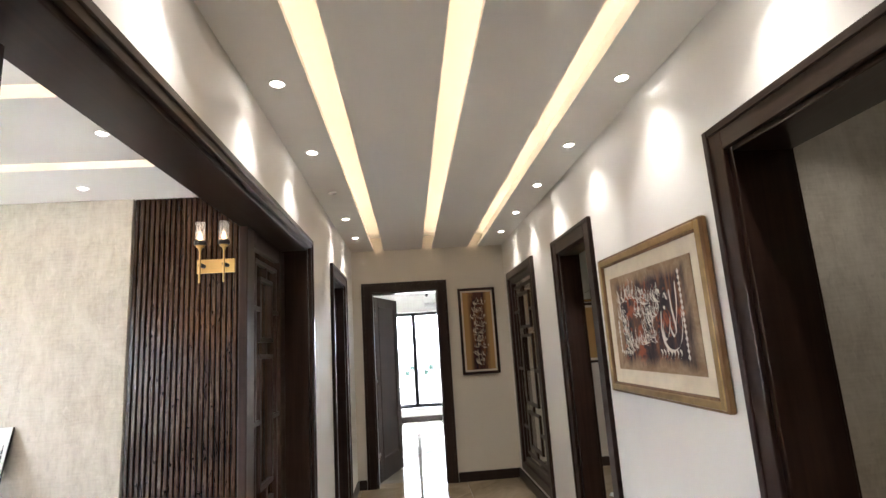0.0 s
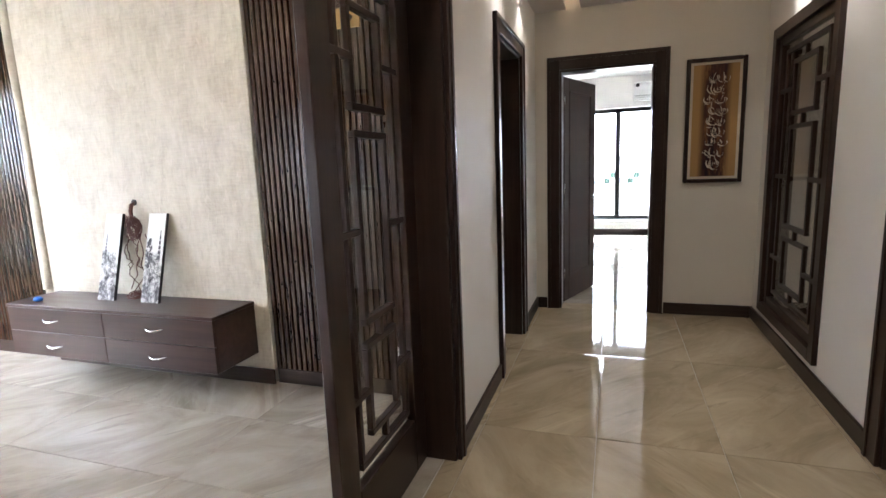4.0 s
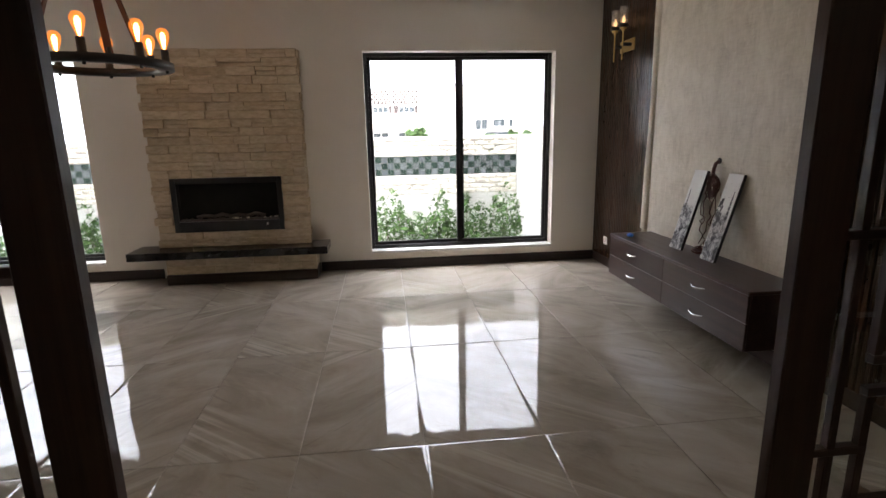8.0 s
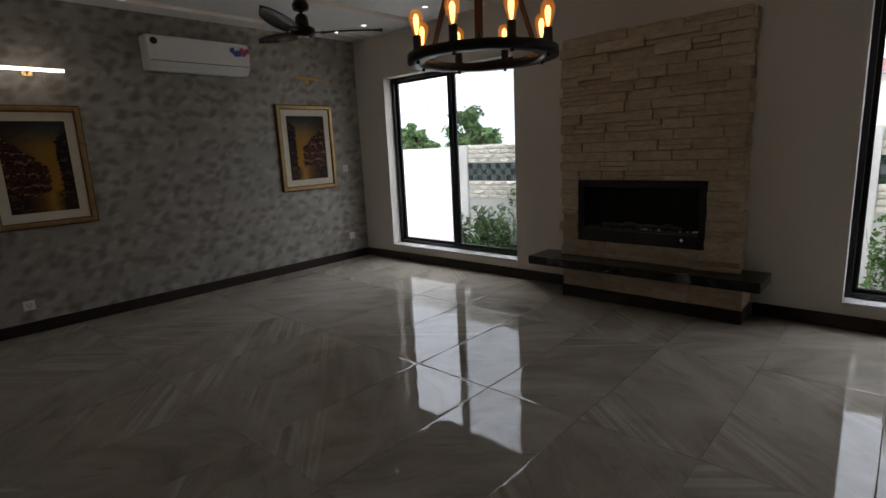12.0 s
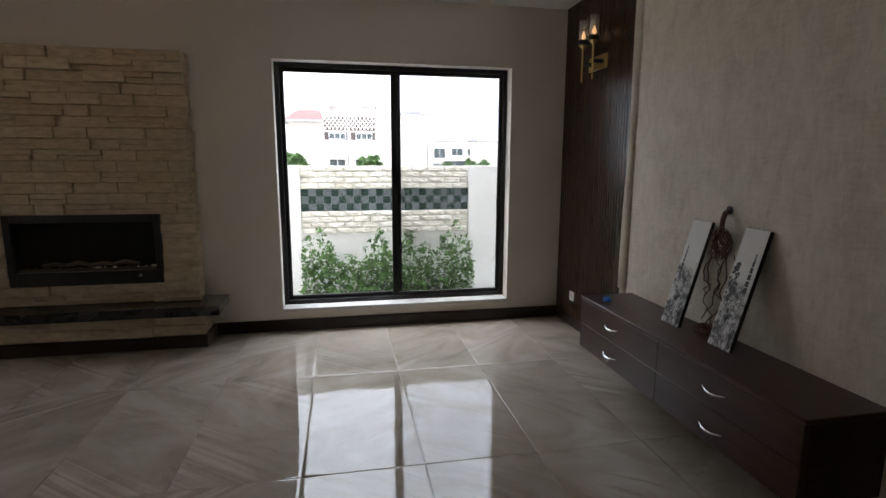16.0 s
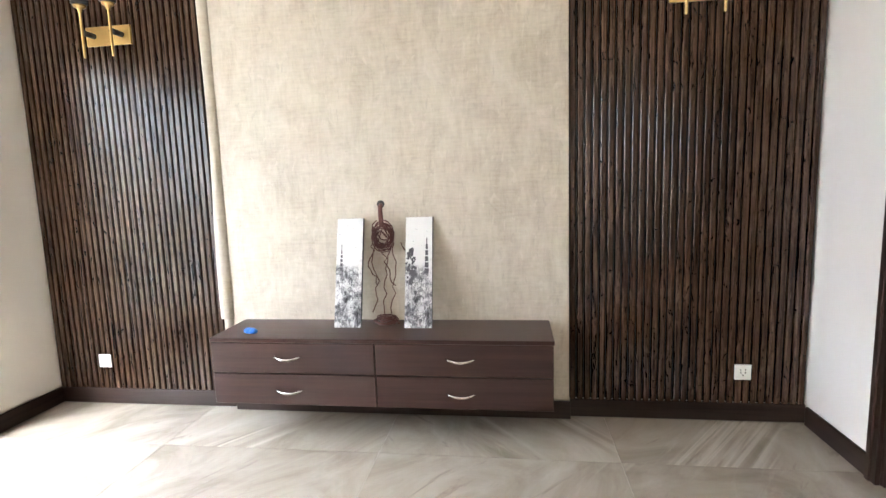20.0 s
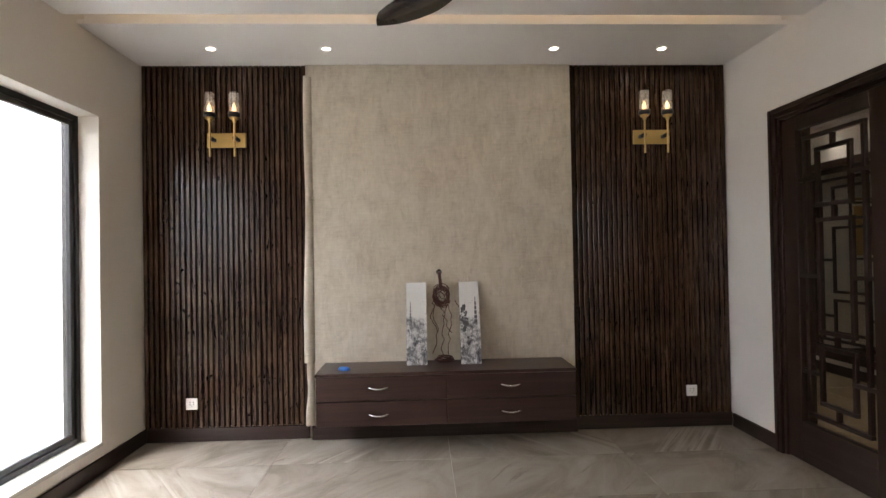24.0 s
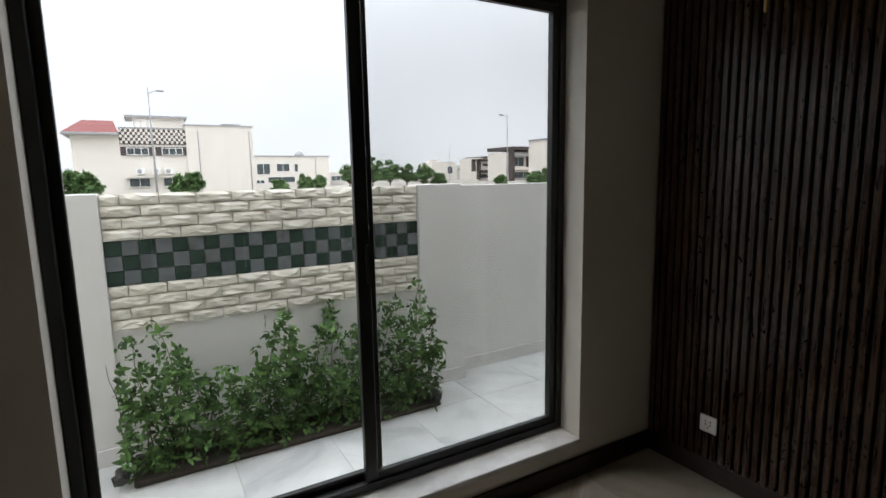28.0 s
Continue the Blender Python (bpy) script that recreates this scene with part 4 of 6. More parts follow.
loose_edge(-4.172, 0.585, 2.765, 0.023, "edge of beige wallpaper peeling away from the panel")
loose_edge(-4.176, 0.11, 0.60, 0.018, "torn lower edge of the beige wallpaper")


def console():
    x0, x1, y0, y1, z0, z1 = -4.06, -2.25, 3.503, 3.891, 0.215, 0.578
    t = thing("wall_console", pose(x0, y0, z0), "dark espresso floating media console with four drawers", "media console")
    w, d, h = x1 - x0, y1 - y0, z1 - z0
    box_part("top", (-0.004, -0.004, h - 0.022, w + 0.004, d, h), CONSOLE_M, t)
    box_part("side_panel", (0, 0.018, 0, 0.018, d, h - 0.022), CONSOLE_M, t)
    box_part("side_panel", (w - 0.018, 0.018, 0, w, d, h - 0.022), CONSOLE_M, t)
    box_part("bottom", (0.018, 0.018, 0, w - 0.018, d, 0.018), CONSOLE_M, t)
    box_part("back", (0.018, d - 0.012, 0.018, w - 0.018, d, h - 0.022), CONSOLE_M, t)
    box_part("divider", (w / 2 - 0.009, 0.03, 0.018, w / 2 + 0.009, d - 0.012, h - 0.022), CONSOLE_M, t)
    g = 0.0025
    for i in range(2):
        for j in range(2):
            a, b = (0.0 + g, w / 2 - g) if i == 0 else (w / 2 + g, w - g)
            c, e = (0.0, (h - 0.022) / 2 - g) if j == 0 else ((h - 0.022) / 2 + g, h - 0.022 - g)
            dr = box_part("drawer", (a, 0.0, c, b, 0.017, e), CONSOLE_M, t, bevel=0.002)
            cx, cz = (a + b) / 2 + (-0.02 if i == 0 else -0.009), c + (e - c) * (0.50 if j == 0 else 0.57)
            bm = bmesh.new()
            tube(bm, [(cx - 0.075 + 0.15 * k / 10, -0.004 - 0.026 * math.sin(math.pi * k / 10) ** 0.7, cz - 0.012 * math.sin(math.pi * k / 10)) for k in range(11)],
                 [0.004 + 0.004 * math.sin(math.pi * k / 10) for k in range(11)], 8)
            part("handle", bm, CHROME, dr, "curved satin chrome pull")
    return t


console()


def canvas_art(x, label):
    t = thing("canvas_panel", pose(x, 3.708, 0.5795, -15.5, 0, 0), label, "artwork", "ink sketch panels")
    w, h = 0.153, 0.62
    box_part("canvas", (-w / 2, 0.0005, 0, w / 2, 0.022, h), BLACKIRON, t, "black painted edges", 0.001)
    box_part("picture", (-w / 2 + .001, -0.002, 0.001, w / 2 - .001, 0.0005, h - .001), SKETCH, t, "black and white ink townscape", 0)
    return t


def ink_tower(t, cx, z0, h, w):
    bm = bmesh.new()
    for k in range(5):
        a = z0 + h * k / 5
        ww = w * (1 - 0.12 * k)
        bx(bm, cx - ww / 2, -0.0035, a, cx + ww / 2, -0.002, a + h / 5 - 0.006)
    bx(bm, cx - w * .12, -0.0035, z0 + h - .006, cx + w * .12, -0.002, z0 + h + 0.03)
    part("ink_tower", bm, INK, t, "grey ink drawn tower")


INK = plain("grey_ink", (0.10, 0.10, 0.11), 0.8)


def ink_lines(t, seed):
    """Fine pen lines of roofs, walls and steps in the lower part of the sheet."""
    q = random.Random(seed)
    bm = bmesh.new()
    k = 0
    for _ in range(26):
        cx, z0, ww, hh = q.uniform(-.06, .055), q.uniform(0.012, 0.27), q.uniform(0.012, 0.034), q.uniform(0.012, 0.05)
        e = q.uniform(0.0006, 0.0013)
        y = -0.0026 - 0.00002 * k
        for a in ((cx - ww / 2, z0, cx - ww / 2 + e, z0 + hh), (cx + ww / 2 - e, z0, cx + ww / 2, z0 + hh), (cx - ww / 2 - .003, z0 + hh, cx + ww / 2 + .003, z0 + hh + e * 1.6), (cx - e, z0 + hh * .2, cx + e * 1.5, z0 + hh * .7)):
            k += 1
            bx(bm, max(-.074, a[0]), y, a[1], min(.074, a[2]), y + 0.0005, a[3])
    for _ in range(9):
        cx, z0 = q.uniform(-.065, .06), q.uniform(0.45, 0.58)
        bx(bm, cx, -0.0026, z0, cx + 0.006, -0.0021, z0 + 0.0012)
    part("ink_line_work", bm, INK, t, "fine black pen lines", kind="stuff")


ca = canvas_art(-3.362, "narrow black and white ink townscape leaning on the wall")
ink_tower(ca, -0.045, 0.32, 0.12, 0.016)
cb = canvas_art(-2.962, "narrow black and white ink townscape leaning on the wall")
ink_tower(cb, 0.045, 0.30, 0.17, 0.024)
bm = bmesh.new()
rng = random.Random(5)
for k in range(90):
    pz = 0.33 + rng.uniform(-0.09, 0.11)
    px = -0.044 + rng.uniform(-1, 1) * 0.027 * math.cos((pz - 0.34) * 13)
    q = rng.uniform(0.004, 0.009)
    vs = [bm.verts.new((px + q * math.cos(b), -0.003 - k * 1e-5, pz + q * 1.2 * math.sin(b))) for b in (0.3, 1.4, 2.4, 3.5, 4.6, 5.5)]
    bm.faces.new(vs)
part("ink_tree", bm, INK, cb, "dark ink drawn tree")
ink_lines(ca, 21)
ink_lines(cb, 22)


def cable_bundle():
    t = thing("cable_bundle", pose(-3.185, 3.892, 0.578), "brown tangled cables hanging from a hole in the wall", "cable")
    rng = random.Random(11)
    bm = bmesh.new()
    cyl(bm, (0, 0.0, 0.675), (0, -0.006, 0.675), 0.022)
    part("grommet", bm, BLACKIRON, t, "dark cable hole")
    bm = bmesh.new()
    tube(bm, [(0, -0.004, 0.672), (0.002, -0.03, 0.66), (0.006, -0.045, 0.62), (0.012, -0.05, 0.55)], 0.013)
    part("sleeve", bm, CABLE, t)
    for k in range(20):
        bm = bmesh.new()
        ph, rad = rng.uniform(0, 6.28), rng.uniform(0.025, 0.075)
        tilt = rng.uniform(-0.8, 0.8)
        pts = [(0.015 + rad * math.cos(ph + a) * 0.9 + rng.uniform(-.006, .006), -0.05 - 0.018 * math.sin(a * 2 + ph), 0.50 + rad * math.sin(ph + a) * 1.1 + tilt * 0.03 * math.cos(a))
               for a in (0.45 * i for i in range(rng.randint(9, 17)))]
        tube(bm, pts, 0.0032, 6)
        part("cable_loop", bm, CABLE, t)
    for k in range(6):
        bm = bmesh.new()
        x = 0.02 + rng.uniform(-0.08, 0.08)
        pts = []
        for i in range(12):
            x += rng.uniform(-0.022, 0.022)
            pts.append((x, -0.05 - 0.006 * i * rng.random(), 0.46 - (0.24 if k < 3 else 0.40) * i / 11))
        tube(bm, pts, 0.0032, 6)
        part("loose_wire", bm, CABLE, t)
    for k in range(9):
        bm = bmesh.new()
        r = rng.uniform(0.03, 0.08)
        ph = rng.uniform(0, 6.28)
        pts = [(0.03 + r * math.cos(ph + a), -0.11 + 0.7 * r * math.sin(ph + a), 0.006 + 0.05 * abs(math.sin(a * 0.5 + ph)) * (1 - r * 8) + k * 0.002) for a in (0.4 * i for i in range(16))]
        tube(bm, pts, 0.0034, 6)
        part("cable_coil", bm, CABLE, t)


cable_bundle()

bm = bmesh.new()
rng = random.Random(3)
for k in range(5):
    lathe(bm, [(0.0, 0.0), (0.022, 0.004), (0.026, 0.014), (0.016, 0.026), (0.0, 0.03)], 10, (rng.uniform(-0.03, 0.03), rng.uniform(-0.012, 0.012), 0.0))
ob = solid("blue_wrapper", bm, BLUE, "crumpled shiny blue wrapper lying on the console", "wrapper", kind="")
ob.matrix_basis = pose(-3.865, 3.60, 0.5785)


def sconce(x):
    t = thing("wall_sconce", pose(x, 3.916, 2.285), "brass two-arm wall sconce with clear glass cylinders, lit", "wall lamp", "brass wall sconces")
    box_part("back_plate", (-0.145, -0.016, -0.055, 0.145, 0.0, 0.055), BRASS, t, bevel=0.003)
    for sx in (-0.09, 0.09):
        bm = bmesh.new()
        cyl(bm, (sx, -0.016, 0.0), (sx, -0.096, 0.0), 0.016)
        part("arm", bm, BLACKIRON, t, "dark bronze arm")
        bm = bmesh.new()
        lathe(bm, [(0.002, -0.142), (0.006, -0.138), (0.007, -0.12), (0.007, 0.11), (0.012, 0.115), (0.014, 0.13), (0.03, 0.138), (0.034, 0.15), (0.028, 0.152)], 16, (sx, -0.1, 0))
        part("stem", bm, BRASS, t)
        bm = bmesh.new()
        lathe(bm, [(0.030, 0.152), (0.043, 0.156), (0.043, 0.185), (0.036, 0.187)], 20, (sx, -0.1, 0))
        part("cup", bm, BLACKIRON, t, "dark bronze cup")
        bm = bmesh.new()
        n = 24
        rings = [ring(bm, (sx, -0.1, z), (0, 0, 1), r, n) for r, z in ((0.037, 0.186), (0.037, 0.335), (0.035, 0.335), (0.035, 0.188))]
        skin(bm, rings, caps=False)
        g = part("shade", bm, CUP, t, "clear glass cylinder")
        g.visible_shadow = False
        bm = bmesh.new()
        lathe(bm, [(0.008, 0.187), (0.012, 0.195), (0.017, 0.212), (0.013, 0.232), (0.005, 0.252), (0.001, 0.262)], 14, (sx, -0.1, 0))
        part("bulb", bm, FLAME, t, "glowing candle bulb")


sconce(-4.785)
sconce(-1.492)


def socket_plate(m, label="white square wall socket", double=False):
    t = thing("wall_socket", m, label, "socket", "wall sockets")
    box_part("plate", (-0.043, -0.009, -0.043, 0.043, 0, 0.043), WHITEPL, t, bevel=0.003)
    for dx, dz in ((-0.012, 0.014), (0.012, 0.014), (0, -0.016), (-0.012, -0.002), (0.012, -0.002)):
        bm = bmesh.new()
        cyl(bm, (dx, -0.0085, dz), (dx, -0.0102, dz), 0.004, n=8)
        part("pin_hole", bm, BLACKIRON, t)


socket_plate(pose(-5.07, 3.915, 0.29))
socket_plate(pose(-1.21, 3.915, 0.285))
for x, z in ((-5.135, 1.232), (-5.16, 0.315), (-1.585, 0.255)):
    socket_plate(pose(x, YS, z, 0, 0, 180))


# ---------------------------------------------------------------- fireplace
def fireplace():
    t = thing("fireplace", pose(0, 0, 0), "cream ledgestone chimney breast with a black electric fire", "fireplace", kind="structure")
    F = -5.272
    y0, y1 = -0.87, 0.68
    fy0, fy1, fz0, fz1 = -0.687, 0.425, 0.522, 1.082
    for b in ((XW, y0 + .02, 0.361, F - 0.03, fy0 - .002, 2.32), (XW, fy1 + .002, 0.361, F - 0.03, y1 - .02, 2.32), (XW, fy0 - .002, fz1 + .002, F - 0.03, fy1 + .002, 2.32), (XW, fy0 - .002, 0.361, F - 0.03, fy1 + .002, fz0 - .002)):
        box_part("core", b, LEDGE, t, bevel=0)
    rng = random.Random(21)
    rows = [0.361, 0.442, 0.522] + [0.522 + 0.56 * k / 7 for k in range(1, 8)] + [1.082 + 1.258 * k / 15 for k in range(1, 16)]
    for za, zb in zip(rows, rows[1:]):
        spans = [(y0, fy0), (fy1, y1)] if za >= fz0 - 1e-6 and zb <= fz1 + 1e-6 else [(y0, y1)]
        for a, b in spans:
            u = a + rng.uniform(-0.015, 0.015)
            end = b + rng.uniform(-0.012, 0.022)
            while u < end - 0.001:
                v = min(end, u + rng.uniform(0.14, 0.46))
                if end - v < 0.1:
                    v = end
                lo_, hi_ = za + 0.0008, zb - 0.0008
                halves = [(lo_, hi_)] if rng.random() > 0.34 else [(lo_, (lo_ + hi_) / 2 - .001), ((lo_ + hi_) / 2 + .001, hi_)]
                for p, q in halves:
                    d = rng.uniform(-0.022, 0.026)
                    bm = bmesh.new()
                    vs = bx(bm, F - 0.05, u + 0.001, p, F + d, v - 0.001, q)
                    for i in (1, 3, 5, 7):
                        vs[i].co.x += rng.uniform(-0.006, 0.006)
                    part("stone", bm, LEDGE, t, bevel=0.005)
                u = v
    # side faces of the chimney breast
    for side, yy in ((-1, y0), (1, y1)):
        for za, zb in zip(rows, rows[1:]):
            bm = bmesh.new()
            e = rng.uniform(-0.008, 0.01)
            bx(bm, XW + 0.001, min(yy, yy - side * 0.03) + e, za + .0015, F - 0.052, max(yy, yy - side * 0.03) + e, zb - .0015)
            part("stone", bm, LEDGE, t, bevel=0.004)
    box_part("lower_core", (XW, -0.76, 0.105, -5.15, 0.74, 0.278), LEDGE, t, bevel=0)
    for za, zb in ((0.107, 0.19), (0.193, 0.278)):
        u = -0.77
        while u < 0.745:
            v = min(0.75, u + rng.uniform(0.2, 0.5))
            if 0.75 - v < 0.1:
                v = 0.75
            bm = bmesh.new()
            bx(bm, -5.152, u + .001, za, -5.122 + rng.uniform(-0.008, 0.01), v - .001, zb)
            part("stone", bm, LEDGE, t, bevel=0.004)
            u = v
    box_part("plinth", (XW, -0.775, 0, -5.112, 0.755, 0.104), DARK_H, t, "dark walnut skirting", 0.004)
    h = thing("hearth_slab", pose(0, 0, 0), "thick black polished granite hearth shelf", "hearth shelf", kind="structure")
    box_part("slab", (XW + .001, -1.11, 0.280, -5.045, 0.875, 0.360), GRANITE, h, bevel=0.005)
    f = thing("electric_fire", pose(0, 0, 0), "black glass-fronted electric fire set in stone", "electric fire")
    X = F + 0.016
    for b in ((X - 0.03, fy0, fz0, X, fy0 + 0.05, fz1), (X - 0.03, fy1 - 0.05, fz0, X, fy1, fz1), (X - 0.03, fy0 + .05, fz1 - 0.06, X, fy1 - .05, fz1), (X - 0.03, fy0 + .05, fz0, X, fy1 - .05, fz0 + 0.11)):
        box_part("surround", b, BLACKALU, f, bevel=0.004)
    for b in ((X - 0.12, fy0 + .04, fz0 + .02, X - 0.11, fy1 - .04, fz1 - .02), (X - 0.11, fy0 + .04, fz0 + .02, X - 0.03, fy0 + .05, fz1 - .02), (X - 0.11, fy1 - .05, fz0 + .02, X - 0.03, fy1 - .04, fz1 - .02), (X - 0.11, fy0 + .05, fz1 - .03, X - 0.03, fy1 - .05, fz1 - .02)):
        box_part("fire_box", b, SOOT, f, bevel=0)
    box_part("ember_bed", (X - 0.11, fy0 + .05, fz0 + .02, X - 0.032, fy1 - .05, fz0 + 0.125), GREYLOG, f, "pale pebble bed", 0.004)
    for k in range(40):
        bm = bmesh.new()
        yy = rng.uniform(fy0 + 0.08, fy1 - 0.08)
        r = rng.uniform(0.008, 0.016)
        lathe(bm, [(0, -r), (r * .8, -r * .5), (r, 0), (r * .7, r * .6), (0, r * .8)], 7, (X - 0.045 - rng.random() * 0.05, yy, fz0 + 0.13))
        part("pebble", bm, GREYLOG if k % 4 else MAT_BOARD, f)
    for k in range(4):
        bm = bmesh.new()
        yy = fy0 + 0.3 + 0.17 * k
        tube(bm, [(X - 0.07, yy - 0.09, fz0 + 0.15), (X - 0.06, yy, fz0 + 0.165 + 0.01 * (k % 2)), (X - 0.075, yy + 0.1, fz0 + 0.15)], [0.016, 0.02, 0.015], 8)
        part("log", bm, GREYLOG, f, "charred artificial log")
    bm = bmesh.new()
    cyl(bm, (X, 0.255, fz0 + 0.07), (X + 0.018, 0.255, fz0 + 0.07), 0.014)
    part("knob", bm, CHROME, f, "chrome control knob")


GREYLOG = plain("ash_log", (0.10, 0.085, 0.075), 0.9)
fireplace()


# ---------------------------------------------------------------- chandelier and fans
def chandelier():
    CZ = 1.93
    t = thing("chandelier", pose(-3.27, -0.23, CZ) @ Matrix.Scale(1.22, 4), "black iron wagon-wheel chandelier with eight lit filament bulbs", "chandelier")
    bm = bmesh.new()
    n = 56
    rings = [ring(bm, (0, 0, z), (0, 0, 1), r, n) for r, z in ((0.345, -0.018), (0.345, 0.018), (0.27, 0.018), (0.27, -0.018))]
    skin(bm, rings, caps=False, closed=True)
    part("wheel", bm, BLACKIRON, t, bevel=0)
    for k in range(8):
        a = 2 * math.pi * (k + 0.35) / 8
        c = (0.308 * math.cos(a), 0.308 * math.sin(a), 0)
        bm = bmesh.new()
        lathe(bm, [(0.024, 0.017), (0.024, 0.024), (0.019, 0.026), (0.019, 0.085), (0.015, 0.088)], 14, c)
        s = part("bulb_holder", bm, BLACKIRON, t)
        bm = bmesh.new()
        lathe(bm, [(0.012, 0.086), (0.014, 0.10), (0.025, 0.130), (0.032, 0.155), (0.031, 0.172), (0.020, 0.190), (0.001, 0.197)], 16, c)
        b = part("bulb", bm, AMBER, s, "clear amber filament bulb")
        b.visible_shadow = False
        bm = bmesh.new()
        lathe(bm, [(0.004, 0.09), (0.008, 0.105), (0.012, 0.135), (0.013, 0.158), (0.006, 0.174)], 10, c)
        part("filament", bm, BULB, s, "glowing filament")
        bm = bmesh.new()
        lathe(bm, [(0.001, -0.032), (0.008, -0.03), (0.008, -0.018)], 10, c)
        part("finial", bm, BLACKIRON, s)
    for k in range(3):
        a = 2 * math.pi * k / 3 + 0.62
        bm = bmesh.new()
        p, q = Vector((0.30 * math.cos(a), 0.30 * math.sin(a), 0.02)), Vector((0.018 * math.cos(a), 0.018 * math.sin(a), 0.74))
        w = Vector((-math.sin(a), math.cos(a), 0)) * 0.017
        d = Vector((math.cos(a), math.sin(a), 0.3)) * 0.004
        vs = [bm.verts.new(v) for v in (p - w - d, p + w - d, p + w + d, p - w + d, q - w - d, q + w - d, q + w + d, q - w + d)]
        for f in ((0, 1, 2, 3), (7, 6, 5, 4), (0, 4, 5, 1), (1, 5, 6, 2), (2, 6, 7, 3), (3, 7, 4, 0)):
            bm.faces.new([vs[i] for i in f])
        st = part("strap", bm, LEATHER, t, "brown leather suspension strap", 0.002)
        bm = bmesh.new()
        cyl(bm, (0.30 * math.cos(a), 0.30 * math.sin(a), 0.016), (0.30 * math.cos(a), 0.30 * math.sin(a), 0.05), 0.009, n=10)
        part("hook", bm, BLACKIRON, st)
    bm = bmesh.new()
    lathe(bm, [(0.03, 0.72), (0.034, 0.73), (0.034, 0.755), (0.05, (CEIL - CZ) / 1.22 - 0.025), (0.06, (CEIL - CZ) / 1.22)], 18)
    part("hanger", bm, BLACKIRON, t)


chandelier()


def fan(x, y, z, turn):
    t = thing("ceiling_fan", pose(x, y, z, 0, 0, turn), "dark brown three-blade ceiling fan at rest", "ceiling fan", "ceiling fans")
    bm = bmesh.new()
    lathe(bm, [(0.02, 0.0), (0.075, 0.002), (0.088, 0.012), (0.09, 0.05), (0.075, 0.062), (0.05, 0.075), (0.045, 0.13), (0.03, 0.15)], 24)
    part("motor", bm, FANM, t)
    bm = bmesh.new()
    lathe(bm, [(0.001, -0.012), (0.04, -0.010), (0.05, 0.0)], 20)
    part("cap", bm, CHROME, t, "bright metal cap")
    bm = bmesh.new()
    lathe(bm, [(0.013, 0.14), (0.013, 0.43), (0.03, 0.44), (0.055, 0.49), (0.06, CEIL - z)], 16)
    part("rod", bm, FANM, t)
    bm = bmesh.new()
    lathe(bm, [(0.03, 0.17), (0.055, 0.18), (0.06, 0.215), (0.04, 0.25), (0.014, 0.26)], 18)
    part("canopy", bm, FANM, t)
    for k in range(3):
        bm = bmesh.new()
        rows = []
        for i in range(13):
            f = i / 12
            r = 0.13 + 0.46 * f
            w = 0.042 + 0.028 * math.sin(math.pi * min(1, f * 1.15)) - (0.04 * max(0, f - 0.86) / 0.14)
            sweep = 0.05 * f * f
            z0 = 0.03 + 0.03 * f
            rows.append([bm.verts.new((r, sweep + s * w, z0 + s * 0.018 * (1 - 0.4 * f) + dz)) for s, dz in ((-1, 0.003), (0, 0.009), (1, 0.003), (1, -0.003), (0, 0.002), (-1, -0.003))])
        skin(bm, rows)
        b = part("blade", bm, FANM, t)
        b.matrix_basis = pose(0, 0, 0, 0, 0, 120 * k)
        bm = bmesh.new()
        bx(bm, 0.07, -0.02, 0.026, 0.16, 0.02, 0.032)
        part("blade_arm", bm, BLACKIRON, b, bevel=0.002)


FANM = plain("dark_brown_enamel", (0.028, 0.018, 0.014), 0.25)
fan(-3.13, 1.69, 2.335, 3)
fan(-3.13, -1.75, 2.28, 27)


